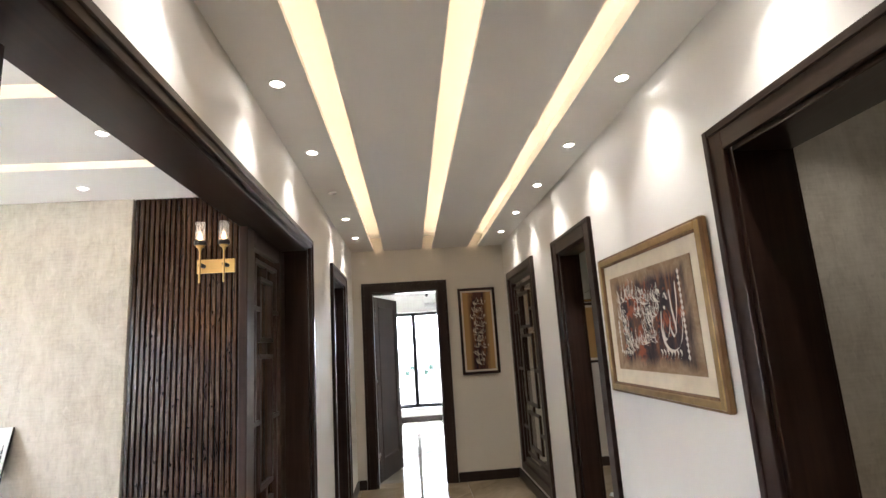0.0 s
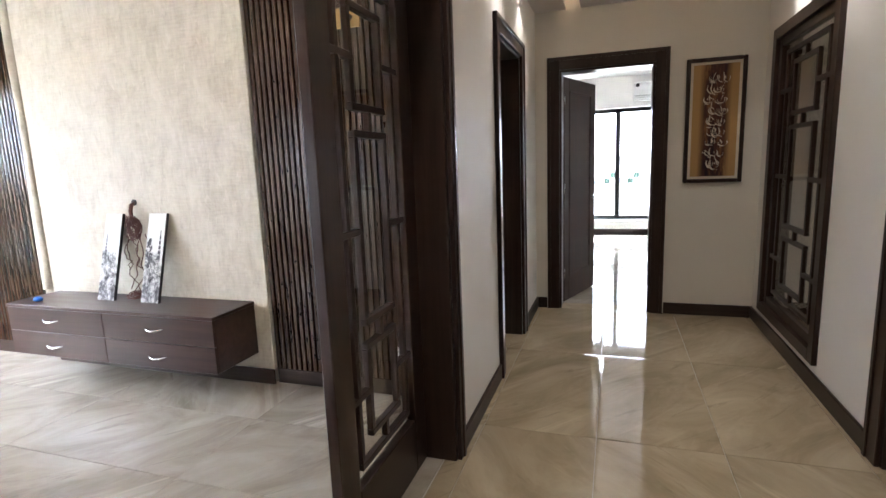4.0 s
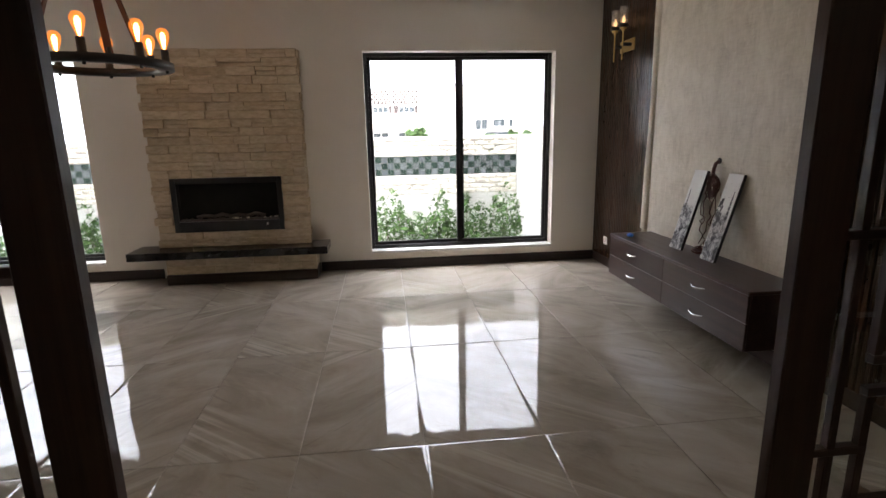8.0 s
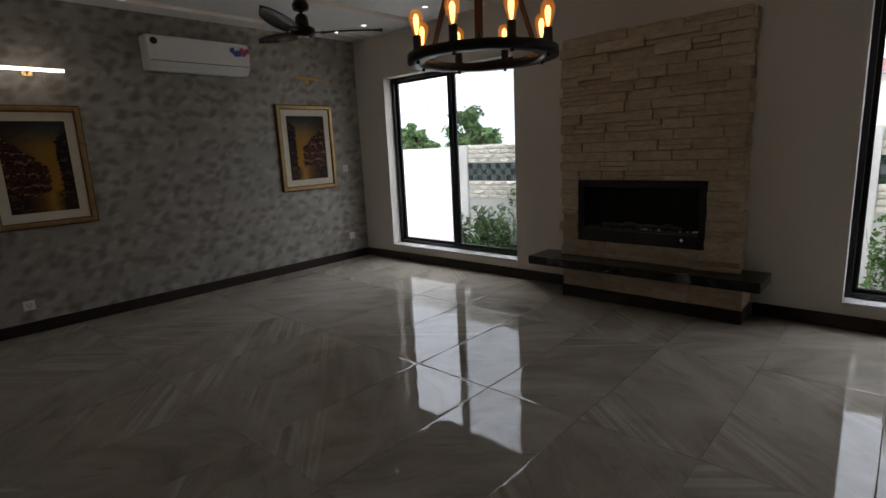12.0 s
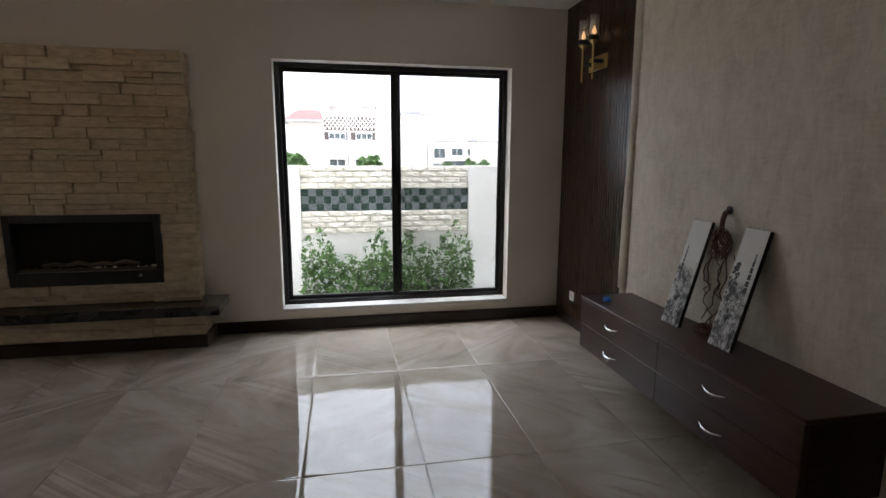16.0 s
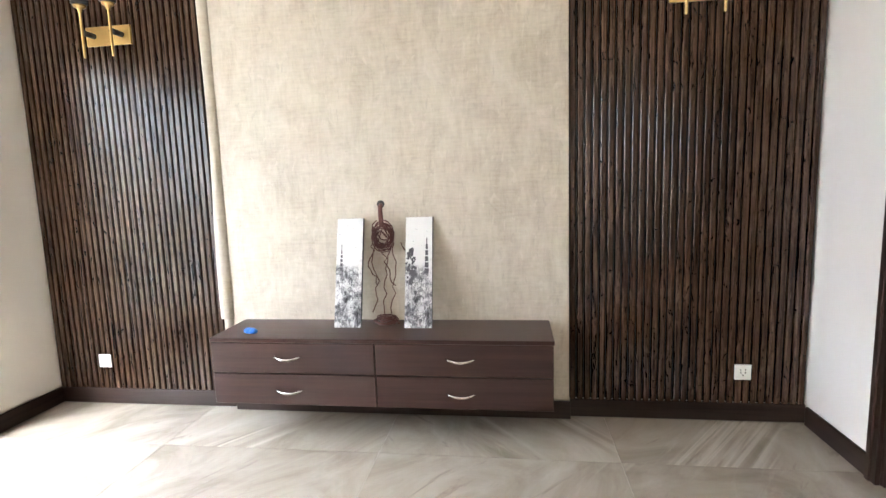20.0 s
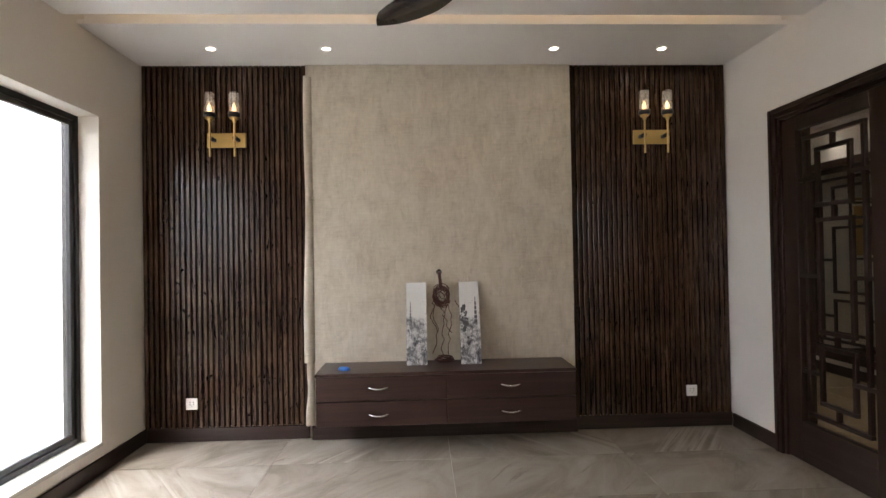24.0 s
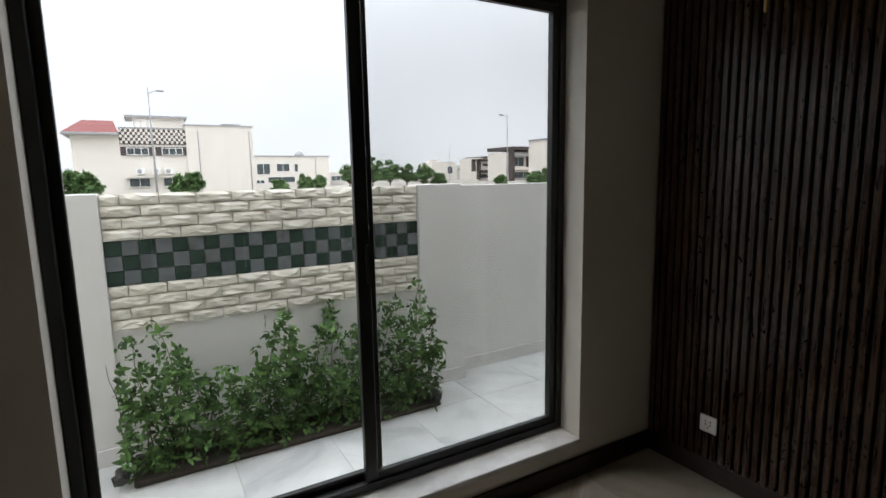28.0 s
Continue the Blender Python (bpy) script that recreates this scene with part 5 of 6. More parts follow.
# ---------------------------------------------------------------- pictures
def framed(name, w, h, m, frame_mat, canvas, label, bw=0.06, mat_w=0.07, depth=0.03, strokes=None, seed=1):
    """A picture in a moulded frame; hangs with its foot at local z = 0, its face to local -y."""
    t = thing(name, m, label, "painting")
    gilt = frame_mat is GOLD
    for k, a in enumerate(((-w / 2, 0, -w / 2 + bw, h), (w / 2 - bw, 0, w / 2, h), (-w / 2 + bw, 0, w / 2 - bw, bw), (-w / 2 + bw, h - bw, w / 2 - bw, h))):
        box_part("frame_member", (a[0], -depth, a[1], a[2], -0.001, a[3]), frame_mat, t, bevel=0.006)
        if gilt:
            e = bw * 0.2
            g = (a[0] + e, a[1] + e, a[2] - e, a[3] - e) if k < 2 else (a[0] - e, a[1] + e, a[2] + e, a[3] - e)
            box_part("gilt_band", (g[0], -depth - 0.004, g[1], g[2], -depth + 0.004, g[3]), GILT, t, "worn gold leaf", 0.0035)
    box_part("mat_board", (-w / 2 + bw, -depth * .55, bw, w / 2 - bw, -0.002, h - bw), MAT_BOARD, t, "cream mount", 0)
    q = bw + mat_w
    pic = box_part("canvas", (-w / 2 + q, -depth * .55 - 0.004, q, w / 2 - q, -depth * .55, h - q), canvas, t, "", 0)
    if strokes:
        rng = random.Random(seed)
        iw, ih = w - 2 * q, h - 2 * q
        count = [0]

        def pen(pts, nib, lean=0.7):
            """A broad-nibbed pen line through the given shares of the canvas."""
            bm = bmesh.new()
            count[0] += 1
            yk = -depth * .55 - 0.0045 - 0.00002 * count[0]
            q0 = [Vector((u, v)) for u, v in pts]
            q0 = [q0[0] * 2 - q0[1]] + q0 + [q0[-1] * 2 - q0[-2]]
            line = []
            for a, b, c, d in zip(q0, q0[1:], q0[2:], q0[3:]):
                for k in range(6):
                    f = k / 6
                    line.append(0.5 * (2 * b + (c - a) * f + (2 * a - 5 * b + 4 * c - d) * f * f + (3 * b - a - 3 * c + d) * f ** 3))
            line.append(q0[-2])
            prev = None
            for i, p in enumerate(line):
                f = i / (len(line) - 1)
                w = nib * (0.35 + 0.65 * math.sin(math.pi * min(1, f * 1.15 + 0.05)) ** 0.5 if f < 0.9 else 0.35)
                px = max(-iw / 2 + .006, min(iw / 2 - .006, (p.x - 0.5) * iw))
                pz = max(q + .006, min(h - q - .006, q + p.y * ih))
                cur = [bm.verts.new((px - w * math.cos(lean), yk, pz - w * math.sin(lean))), bm.verts.new((px + w * math.cos(lean), yk, pz + w * math.sin(lean)))]
                if prev:
                    bm.faces.new((prev[0], cur[0], cur[1], prev[1]))
                prev = cur
            part("brush_stroke", bm, strokes[1], pic)

        def word(u, v, size):
            """A cluster of bowls, uprights and dots, as wide as size."""
            sx, sy = size / iw * rng.choice((-1, 1)) * rng.uniform(.8, 1.3), size / ih * rng.uniform(.75, 1.2)
            for k in range(2):
                bx0 = u + rng.uniform(-.7, .4) * sx
                dip = rng.uniform(.45, .8) * sy
                pen([(bx0 + .75 * sx, v + .45 * sy), (bx0 + .8 * sx, v - .1 * sy), (bx0 + .35 * sx, v - dip), (bx0 - .25 * sx, v - .3 * sy), (bx0 - .3 * sx, v + .25 * sy)], size * .07)
            top = rng.uniform(.8, 1.3) * sy
            pen([(u + rng.uniform(-.3, .5) * sx, v + top), (u + .1 * sx, v + .2 * sy), (u + rng.uniform(-.2, .2) * sx, v - .3 * sy)], size * .07)
            if rng.random() < 0.6:
                e = rng.uniform(-.4, .4) * sx
                pen([(u + e, v + .15 * sy), (u + e + .3 * sx, v + .45 * sy), (u + e + .55 * sx, v + .1 * sy), (u + e + .2 * sx, v - .05 * sy)], size * .075)
            pen([(u + rng.uniform(-.6, .6) * sx, v - .75 * sy), (u + rng.uniform(-.5, .6) * sx, v - .85 * sy)], size * .08)

        def diamonds(pts):
            for u, v in pts:
                count[0] += 1
                yk, e = -depth * .55 - 0.0045 - 0.00002 * count[0], 0.0115
                bm = bmesh.new()
                bm.faces.new([bm.verts.new(((u - 0.5) * iw + dx * e, yk, q + v * ih + dz * e * 1.3)) for dx, dz in ((-1, 0), (0, -1), (1, 0), (0, 1))])
                part("brush_dab", bm, strokes[1], pic)
        if strokes[0] == "wide":
            for k in range(13):
                word(0.12 + 0.043 * k, 0.76 + 0.05 * math.sin(0.5 * k) + 0.018 * math.sin(2 * k), 0.047)
            for k in range(9):
                word(0.125 + 0.012 * k, 0.64 - 0.048 * k, 0.044)
            for k in range(8):
                word(0.26 + 0.042 * k, 0.275 + 0.012 * k + 0.015 * math.sin(2.3 * k), 0.046)
            for k in range(6):
                word(0.46 + 0.028 * k, 0.46 + 0.028 * k, 0.044)
            for k in range(5):
                word(0.33 + 0.05 * k, 0.60 + 0.012 * math.sin(3 * k), 0.04)
            pen([(.835, .80), (.828, .62), (.80, .43)], 0.0085)
            pen([(.765, .74), (.772, .56), (.79, .40), (.765, .33), (.735, .40), (.745, .50)], 0.0085)
            pen([(.745, .50), (.715, .36), (.675, .30), (.655, .38), (.672, .47)], 0.008)
            pen([(.655, .56), (.640, .38), (.668, .25), (.735, .20), (.815, .26), (.855, .40), (.862, .55)], 0.0095)
            pen([(.70, .68), (.715, .72), (.735, .66), (.75, .72)], 0.006)
            pen([(.69, .60), (.705, .575)], 0.009)
            for k in range(7):
                pen([(.60 + .033 * k, .235 - .02), (.615 + .033 * k, .18), (.60 + .033 * k, .135)], 0.006)
            for k in range(5):
                pen([(.10 + .03 * k, .20), (.115 + .03 * k, .165), (.10 + .03 * k, .13)], 0.006)
            diamonds([(.88, .15 + .052 * k) for k in range(15)] + [(.085, .2 + .05 * k) for k in range(7)])
        elif strokes[0] == "leaf":
            for k in range(7):
                pen([(.1 + .05 * k, .12 + .03 * k), (.4 + .02 * k, .30 + .05 * k), (.9, .38 + .08 * k)], 0.016)
        else:
            for k in range(9):
                word(0.38 + 0.1 * rng.random(), 0.88 - 0.095 * k, 0.058)
                word(0.60 + 0.06 * rng.random(), 0.87 - 0.095 * k, 0.05)
    return t


IVORY = plain("ivory_paint", (0.72, 0.68, 0.60), 0.6)
framed("script_painting", 1.138, 0.77, pose(XR - 0.001, 2.291, 1.236, 0, 0, -90), GOLD, SCRIPT_A, "large umber abstract calligraphic painting in a gilt wooden frame", 0.055, 0.075, 0.035, ("wide", IVORY), 4)
framed("gold_painting", 0.455, 1.034, pose(0.839, YEND - 0.001, 1.193), DARK, SCRIPT_B, "tall gold and violet abstract painting in a dark frame", 0.032, 0.022, 0.03, ("tall", MAT_BOARD), 9)
framed("city_painting", 0.80, 1.04, pose(-4.573, YS + 0.001, 0.998, 0, 0, 180), GOLD, CITY, "golden city street painting in a gilt frame", 0.06, 0.075, 0.035)
framed("city_painting", 0.76, 1.05, pose(-1.84, YS + 0.001, 0.92, 0, 0, 180), GOLD, RIVER, "golden river town painting in a gilt frame", 0.06, 0.075, 0.035)
PALE_CANVAS, SAGE = paint("pale_canvas", (0.50, 0.49, 0.42), 0.7, 0.2), plain("sage_paint", (0.20, 0.21, 0.16), 0.7)
framed("leaf_painting", 0.9, 0.72, pose(2.60, 6.299, 1.99), GOLD, PALE_CANVAS, "pale painting of grey-green leaves in a gilt frame", 0.03, 0.0, 0.03, ("leaf", SAGE), 5)
framed("ink_painting", 0.9, 0.75, pose(2.60, 6.299, 1.225), DARK, SCRIPT_B, "ochre and black abstract painting in a dark frame", 0.03, 0.03)


def picture_light(x, z, bar):
    t = thing("picture_light", pose(x, YS, z, 0, 0, 180), "slim brass picture light over a painting", "picture light", "brass picture lights")
    box_part("wall_plate", (-0.04, -0.012, -0.025, 0.04, 0, 0.025), BRASS, t)
    bm = bmesh.new()
    tube(bm, [(0, -0.01, 0), (0, -0.06, 0.02), (0, -0.12, 0.02)], 0.007)
    part("arm", bm, BRASS, t)
    bm = bmesh.new()
    cyl(bm, (-0.24, -0.13, 0.02), (0.24, -0.13, 0.02), 0.014)
    part("lamp_bar", bm, bar, t)


picture_light(-4.65, 2.315, BRASS)
picture_light(-1.89, 2.23, LENS)


def air_conditioner(m, label):
    t = thing("air_conditioner", m, label, "air conditioner", "split air conditioners")
    w, h, d = 1.02, 0.32, 0.21
    bm = bmesh.new()
    prof = [(0, 0), (0, h), (-d * .8, h), (-d * .97, h * .9), (-d, h * .55), (-d * .96, h * .22), (-d * .7, 0.0)]
    a, b = [[bm.verts.new((x, y, z)) for y, z in prof] for x in (-w / 2, w / 2)]
    for i in range(len(prof)):
        j = (i + 1) % len(prof)
        bm.faces.new((a[i], a[j], b[j], b[i]))
    bm.faces.new(a)
    bm.faces.new(b[::-1])
    part("body", bm, WHITEPL, t, bevel=0.008, seg=2)
    box_part("louvre", (-w / 2 + 0.05, -d * .93, 0.018, w / 2 - 0.05, -d * .80, 0.03), WHITEPL, t)
    box_part("seam", (-w / 2 + 0.012, -d * .985, 0.078, w / 2 - 0.012, -d * .96, 0.083), BLACKIRON, t, bevel=0)
    bm = bmesh.new()
    cyl(bm, (-w / 2 + 0.06, -d * .97, h * .80), (-w / 2 + 0.06, -d * 1.0, h * .80), 0.033, n=20)
    part("round_badge", bm, BLACKIRON, t, "round black badge")
    rng = random.Random(2)
    for k in range(9):
        bm = bmesh.new()
        cx, cz, r = w / 2 - 0.20 + 0.022 * k + rng.uniform(-.01, .01), h * .68 + rng.uniform(-.03, .03), rng.uniform(0.02, 0.034)
        vs = [bm.verts.new((cx + r * (1.2 if i % 2 else 0.8) * math.cos(i), -d * 1.0 - 0.001 - 0.0003 * k, cz + r * (1.1 if i % 2 else 0.75) * math.sin(i))) for i in (0, 1.05, 2.1, 3.14, 4.2, 5.25)]
        bm.faces.new(vs)
        part("sticker", bm, (STICK_R if k > 4 else STICK_B), t, "coloured paper sticker")
    return t


STICK_R, STICK_B = plain("pink_sticker", (0.55, 0.08, 0.16), 0.4), plain("blue_sticker", (0.06, 0.12, 0.5), 0.4)
air_conditioner(pose(-3.32, YS, 2.315, 0, 0, 180), "white split air conditioner high on the papered wall")
air_conditioner(pose(0.86, YBED, 2.40), "white split air conditioner over the bedroom window")


# ---------------------------------------------------------------- floor tiles
def tiles(parent, x0, x1, y0, y1, ox, oy, w, d, mat, top=0.0, gap=0.0019, th=0.006):
    cache = {}
    i0, i1 = math.floor((x0 - ox) / w), math.ceil((x1 - ox) / w)
    j0, j1 = math.floor((y0 - oy) / d), math.ceil((y1 - oy) / d)
    for i in range(i0, i1):
        for j in range(j0, j1):
            a, b = max(x0, ox + i * w) + gap, min(x1, ox + (i + 1) * w) - gap
            c, e = max(y0, oy + j * d) + gap, min(y1, oy + (j + 1) * d) - gap
            if b - a < 0.02 or e - c < 0.02:
                continue
            key = (round(b - a, 4), round(e - c, 4))
            if key not in cache:
                bm = bmesh.new()
                rows = []
                for inset, z in ((0.0, -th), (0.0, -0.0006), (0.0009, -0.00035), (0.016, -0.00014), (0.06, 0.0)):
                    u, q = key[0] / 2 - min(inset, key[0] * .3), key[1] / 2 - min(inset, key[1] * .3)
                    rows.append([bm.verts.new(pt) for pt in ((-u, -q, z), (u, -q, z), (u, q, z), (-u, q, z))])
                for k, (lo, hi) in enumerate(zip(rows, rows[1:])):
                    for i4 in range(4):
                        f = bm.faces.new((lo[i4], lo[(i4 + 1) % 4], hi[(i4 + 1) % 4], hi[i4]))
                        f.smooth = k > 1
                bm.faces.new(rows[-1]).smooth = True
                cache[key] = to_mesh("tile", bm, mat)
            shared("tile", cache[key], parent, pose((a + b) / 2, (c + e) / 2, top))


tiles(floor_room, XW, XE + 0.145, YS, YN, -1.94, 2.235, 1.2, 0.6, TILE)
tiles(floor_corridor, XE + 0.146, XR + 0.145, YB, YEND + 0.2, 0.573, 3.70, 0.6, 1.2, TILE_C)


# ---------------------------------------------------------------- outdoors
GZ = -0.2
slab("ground", -600, -600, 600, 600, GZ - 0.3, GZ - 0.06, GROUND_M, "dusty level ground reaching the horizon", "ground")
pave = slab("pavement", -7.42, -8.5, XW - 0.24, 9.5, GZ - 0.05, GZ - 0.004, GROUT, "white grey marble paving of the side passage", "pavement")
tiles(pave, -7.42, XW - 0.24, -8.5, 9.5, -6.85, 0.15, 0.6, 0.6, OUT_TILE, GZ, 0.002)

BX, TOPW = -7.25, 1.455
bound = thing("boundary_wall", pose(0, 0, 0), "white boundary wall with rock-faced blocks and a chequered band", "boundary wall", kind="structure")
PANELS = [(1.375, 3.46), (-3.66, -1.57)]
box_part("wall_core", (BX - 0.30, -20, GZ - 0.06, BX - 0.14, 24, TOPW - 0.02), EXTW, bound, bevel=0)
for a, b in ((3.46, 3.86), (1.0, 1.375), (-1.57, -1.2), (-4.03, -3.66)):
    box_part("pier", (BX - 0.14, a, GZ, BX + 0.015, b, TOPW), EXTW, bound, bevel=0.005)
    box_part("pier_foot", (BX + 0.015, a - .01, GZ, BX + 0.03, b + .01, GZ + 0.11), MARBLE, bound, bevel=0.003)
for a, b in PANELS:
    box_part("render_below", (BX - 0.14, a, GZ, BX - 0.02, b, 0.62), EXTW, bound, bevel=0)
    box_part("panel_back", (BX - 0.14, a, 0.62, BX - 0.035, b, TOPW - .01), GROUT, bound, bevel=0)
box_part("skirting", (BX - 0.14, 3.87, GZ, BX - 0.125, 24, GZ + 0.11), MARBLE, bound, bevel=0)


def block_mesh(w, h, seed):
    """Rock-faced block: a rough bulging front, chipped along its edges."""
    rng = random.Random(seed)
    bm = bmesh.new()
    g, nu, nv = 0.0027, max(3, round(w / 0.04)), 4
    grid = []
    for j in range(nv + 1):
        row = []
        for i in range(nu + 1):
            u, v = i / nu, j / nv
            edge = i in (0, nu) or j in (0, nv)
            x = 0.003 + rng.uniform(0, 0.004) if edge else 0.019 + rng.uniform(-0.006, 0.009) * (1.0 if 0 < j < nv else 0.5)
            dy = 0 if i in (0, nu) else rng.uniform(-.3, .3) * w / nu
            dz = (rng.uniform(-.0015, .0015) if edge else rng.uniform(-.28, .28) * h / nv)
            row.append(bm.verts.new((x, g + u * (w - 2 * g) + dy, g + v * (h - 2 * g) + dz)))
        grid.append(row)
    for j in range(nv):
        for i in range(nu):
            q = (grid[j][i], grid[j][i + 1], grid[j + 1][i + 1], grid[j + 1][i])
            if rng.random() < 0.5:
                bm.faces.new((q[0], q[1], q[2]))
                bm.faces.new((q[0], q[2], q[3]))
            else:
                bm.faces.new((q[0], q[1], q[3]))
                bm.faces.new((q[1], q[2], q[3]))
    rim = grid[0] + [rw[-1] for rw in grid[1:]] + grid[-1][-2::-1] + [rw[0] for rw in grid[-2:0:-1]]
    foot = [bm.verts.new((-0.02, p.co.y, p.co.z)) for p in rim]
    for i in range(len(rim)):
        k = (i + 1) % len(rim)
        bm.faces.new((rim[i], foot[i], foot[k], rim[k]))
    return to_mesh("block", bm, BLOCK)


def square_mesh(w, mat):
    bm = bmesh.new()
    bx(bm, -0.02, 0.001, 0.001, 0.0, w - 0.001, w - 0.001)
    return to_mesh("chequer_tile", bm, mat, 0.002)


BW, BH = 0.2085, 0.0705
half = [block_mesh(BW / 2, BH, 40 + k) for k in range(3)]
whole = [block_mesh(BW, BH, 50 + k) for k in range(9)]
SQ = 2.085 / 23
sq = [square_mesh(SQ, SLATE_G), square_mesh(SQ, SLATE_B)]
rng = random.Random(8)
for a, b in PANELS:
    zb = 0.9
    for z0, n in ((0.9 - 4 * BH, 4), (0.9 + 3 * SQ, 4)):
        for r in range(n):
            y = a
            if r % 2:
                shared("block", rng.choice(half), bound, pose(BX - 0.02, y, z0 + r * BH))
                y += BW / 2
            while y < b - 0.01:
                shared("block", rng.choice(whole if b - y > BW * .75 else half), bound, pose(BX - 0.02, y, z0 + r * BH))
                y += BW
    for r in range(3):
        for k in range(23):
            shared("chequer_tile", sq[(r + k) % 2], bound, pose(BX - 0.012, a + k * SQ, zb + r * SQ))


def leaf_blade(bm, c, d, n, ln, w):
    """One pointed leaf, folded along its rib."""
    s = d.cross(n)
    if s.length < 1e-3:
        return
    s.normalize()
    up = n * ln * 0.06
    v = [bm.verts.new(p) for p in (c, c + d * ln * 0.42 + s * w + up, c + d * ln, c + d * ln * 0.42 - s * w + up)]
    bm.faces.new((v[0], v[1], v[2]))
    bm.faces.new((v[0], v[2], v[3]))


def foliage(bm, centre_fn, count, size, seed, spray=1):
    """Loose pointed leaves; with spray they sit in twos and threes on a short twig."""
    rng = random.Random(seed)
    for _ in range(count):
        c = Vector(centre_fn(rng))
        d = Vector((rng.gauss(0, 1), rng.gauss(0, 1), rng.gauss(-0.25, 0.7))).normalized()
        n = Vector((rng.gauss(0.4, 0.6), rng.gauss(0, 0.6), abs(rng.gauss(0.8, 0.5)))).normalized()
        ln = size * rng.uniform(0.6, 1.3)
        w = ln * rng.uniform(0.17, 0.27)
        leaf_blade(bm, c, d, n, ln, w)
        side = d.cross(n)
        for k in range(1, spray):
            e = (d * rng.uniform(.2, .7) + side * (1 if k % 2 else -1) * rng.uniform(.6, 1.0)).normalized()
            leaf_blade(bm, c + d * ln * rng.uniform(-.5, .1), e, n, ln * rng.uniform(.6, .95), w * .85)


def shrub_row(y0, y1, seed, label):
    rng = random.Random(seed)
    t = thing("shrub", pose(-7.03, y0, GZ), label, "shrub", "shrubs along the boundary wall")
    box_part("planting_bed", (-0.2, 0.02, 0, 0.17, y1 - y0 - 0.02, 0.035), SOIL, t, "dark soil bed", 0.01)
    L = y1 - y0
    stems = []
    for k in range(30):
        y = L * (k + rng.random()) / 30
        hgt = rng.uniform(0.40, 0.82) * (1.32 if rng.random() < 0.3 else 1) * (0.82 + 0.3 * k / 30)
        x, pts = rng.uniform(-0.1, 0.08), []
        dx, dy = rng.uniform(-0.02, 0.028), rng.uniform(-0.035, 0.04)
        for i in range(8):
            pts.append((x + dx * i, y + dy * i + 0.012 * math.sin(i * 1.7 + k), 0.02 + hgt * i / 7))
        stems.append(pts)
        bm = bmesh.new()
        tube(bm, pts, [0.0045 - 0.0004 * i for i in range(8)], 5)
        part("stem", bm, BARK, t)

    def place(r):
        p = r.choice(stems)
        f = r.random() ** 1.05 * 6.999
        i = int(f)
        a, b = Vector(p[i]), Vector(p[i + 1])
        q = a.lerp(b, f - i)
        sp = 0.10 * (1.15 - f / 8)
        v = q + Vector((r.gauss(0, sp * .8), max(-2 * sp, min(2 * sp, r.gauss(0, sp))), r.gauss(0, sp * .6)))
        v.y = min(L - 0.01, max(0.0, v.y))
        v.z = max(0.06, v.z)
        return v
    bm = bmesh.new()
    foliage(bm, place, 2100, 0.060, seed + 1, 4)
    part("leaves", bm, LEAF, t, "dense small green leaves", kind="stuff")


shrub_row(1.40, 3.44, 60, "leafy green climbing shrubs growing in front of the wall")
shrub_row(-3.62, -1.6, 70, "leafy green climbing shrubs growing in front of the wall")

for yy in (1.36, 3.40):
    t = thing("garden_spotlight", pose(-6.9, yy, GZ + 0.03), "small black garden spotlight beside the planting bed", "garden light", "garden spotlights")
    bm = bmesh.new()
    tube(bm, [(0, -0.03, 0.0), (0, -0.04, 0.05), (0, 0, 0.075), (0, 0.04, 0.05), (0, 0.03, 0.0)], 0.008)
    part("bracket", bm, BLACKIRON, t)
    bm = bmesh.new()
    cyl(bm, (0.03, 0, 0.03), (-0.05, 0, 0.06), 0.03)
    part("lamp_head", bm, BLACKIRON, t)

# bedroom side: boundary wall beyond the far window
nb = thing("boundary_wall_north", pose(0, 0, 0), "white boundary wall with a green chequered band", "boundary wall", kind="structure")
box_part("wall_core", (-7.4, 13.1, GZ - .06, 9, 13.3, TOPW), EXTW, nb, bevel=0)
SQN = 0.12
sqn = []
for mm in (SLATE_G, SLATE_B):
    bm = bmesh.new()
    bx(bm, 0.001, 0, 0.001, SQN - 0.001, 0.02, SQN - 0.001)
    sqn.append(to_mesh("chequer_tile", bm, mm, 0.002))
for r in range(2):
    for k in range(30):
        if (r + k) % 2 == 0:
            shared("chequer_tile", sqn[(k // 2) % 2], nb, pose(-1.6 + k * SQN, 13.085, 0.86 + r * SQN))


def villa(x, y, label):
    """Empty at the foot of a villa whose front lies in local y = 0 and looks east; local x runs north."""
    return thing("house", pose(x, y, GZ - 0.06, 0, 0, 90) @ Matrix.Diagonal((1, 1, 1.1, 1)), label, "house", "distant houses")


def dark_window(t, a, b, z0, z1, panes=2, hood=0.0):
    wi = box_part("window", (a, -0.04, z0, b, 0.03, z1), OUTGLASS, t, "dark window", 0)
    box_part("frame_top", (a, -0.08, z1 - .07, b, -0.04, z1), WHITEPL, wi, bevel=0)
    box_part("window_sill", (a, -0.10, z0, b, -0.04, z0 + .07), WHITEPL, wi, bevel=0)
    for k in range(panes + 1):
        c = a + 0.05 + (b - a - 0.1) * k / panes
        box_part("mullion", (c - .04, -0.07, z0 + .07, c + .04, -0.04, z1 - .07), WHITEPL, wi, bevel=0)
    if hood:
        box_part("hood", (a - .3, -hood, z1 + .05, b + .3, 0, z1 + .2), HOUSE_W, wi, bevel=0)


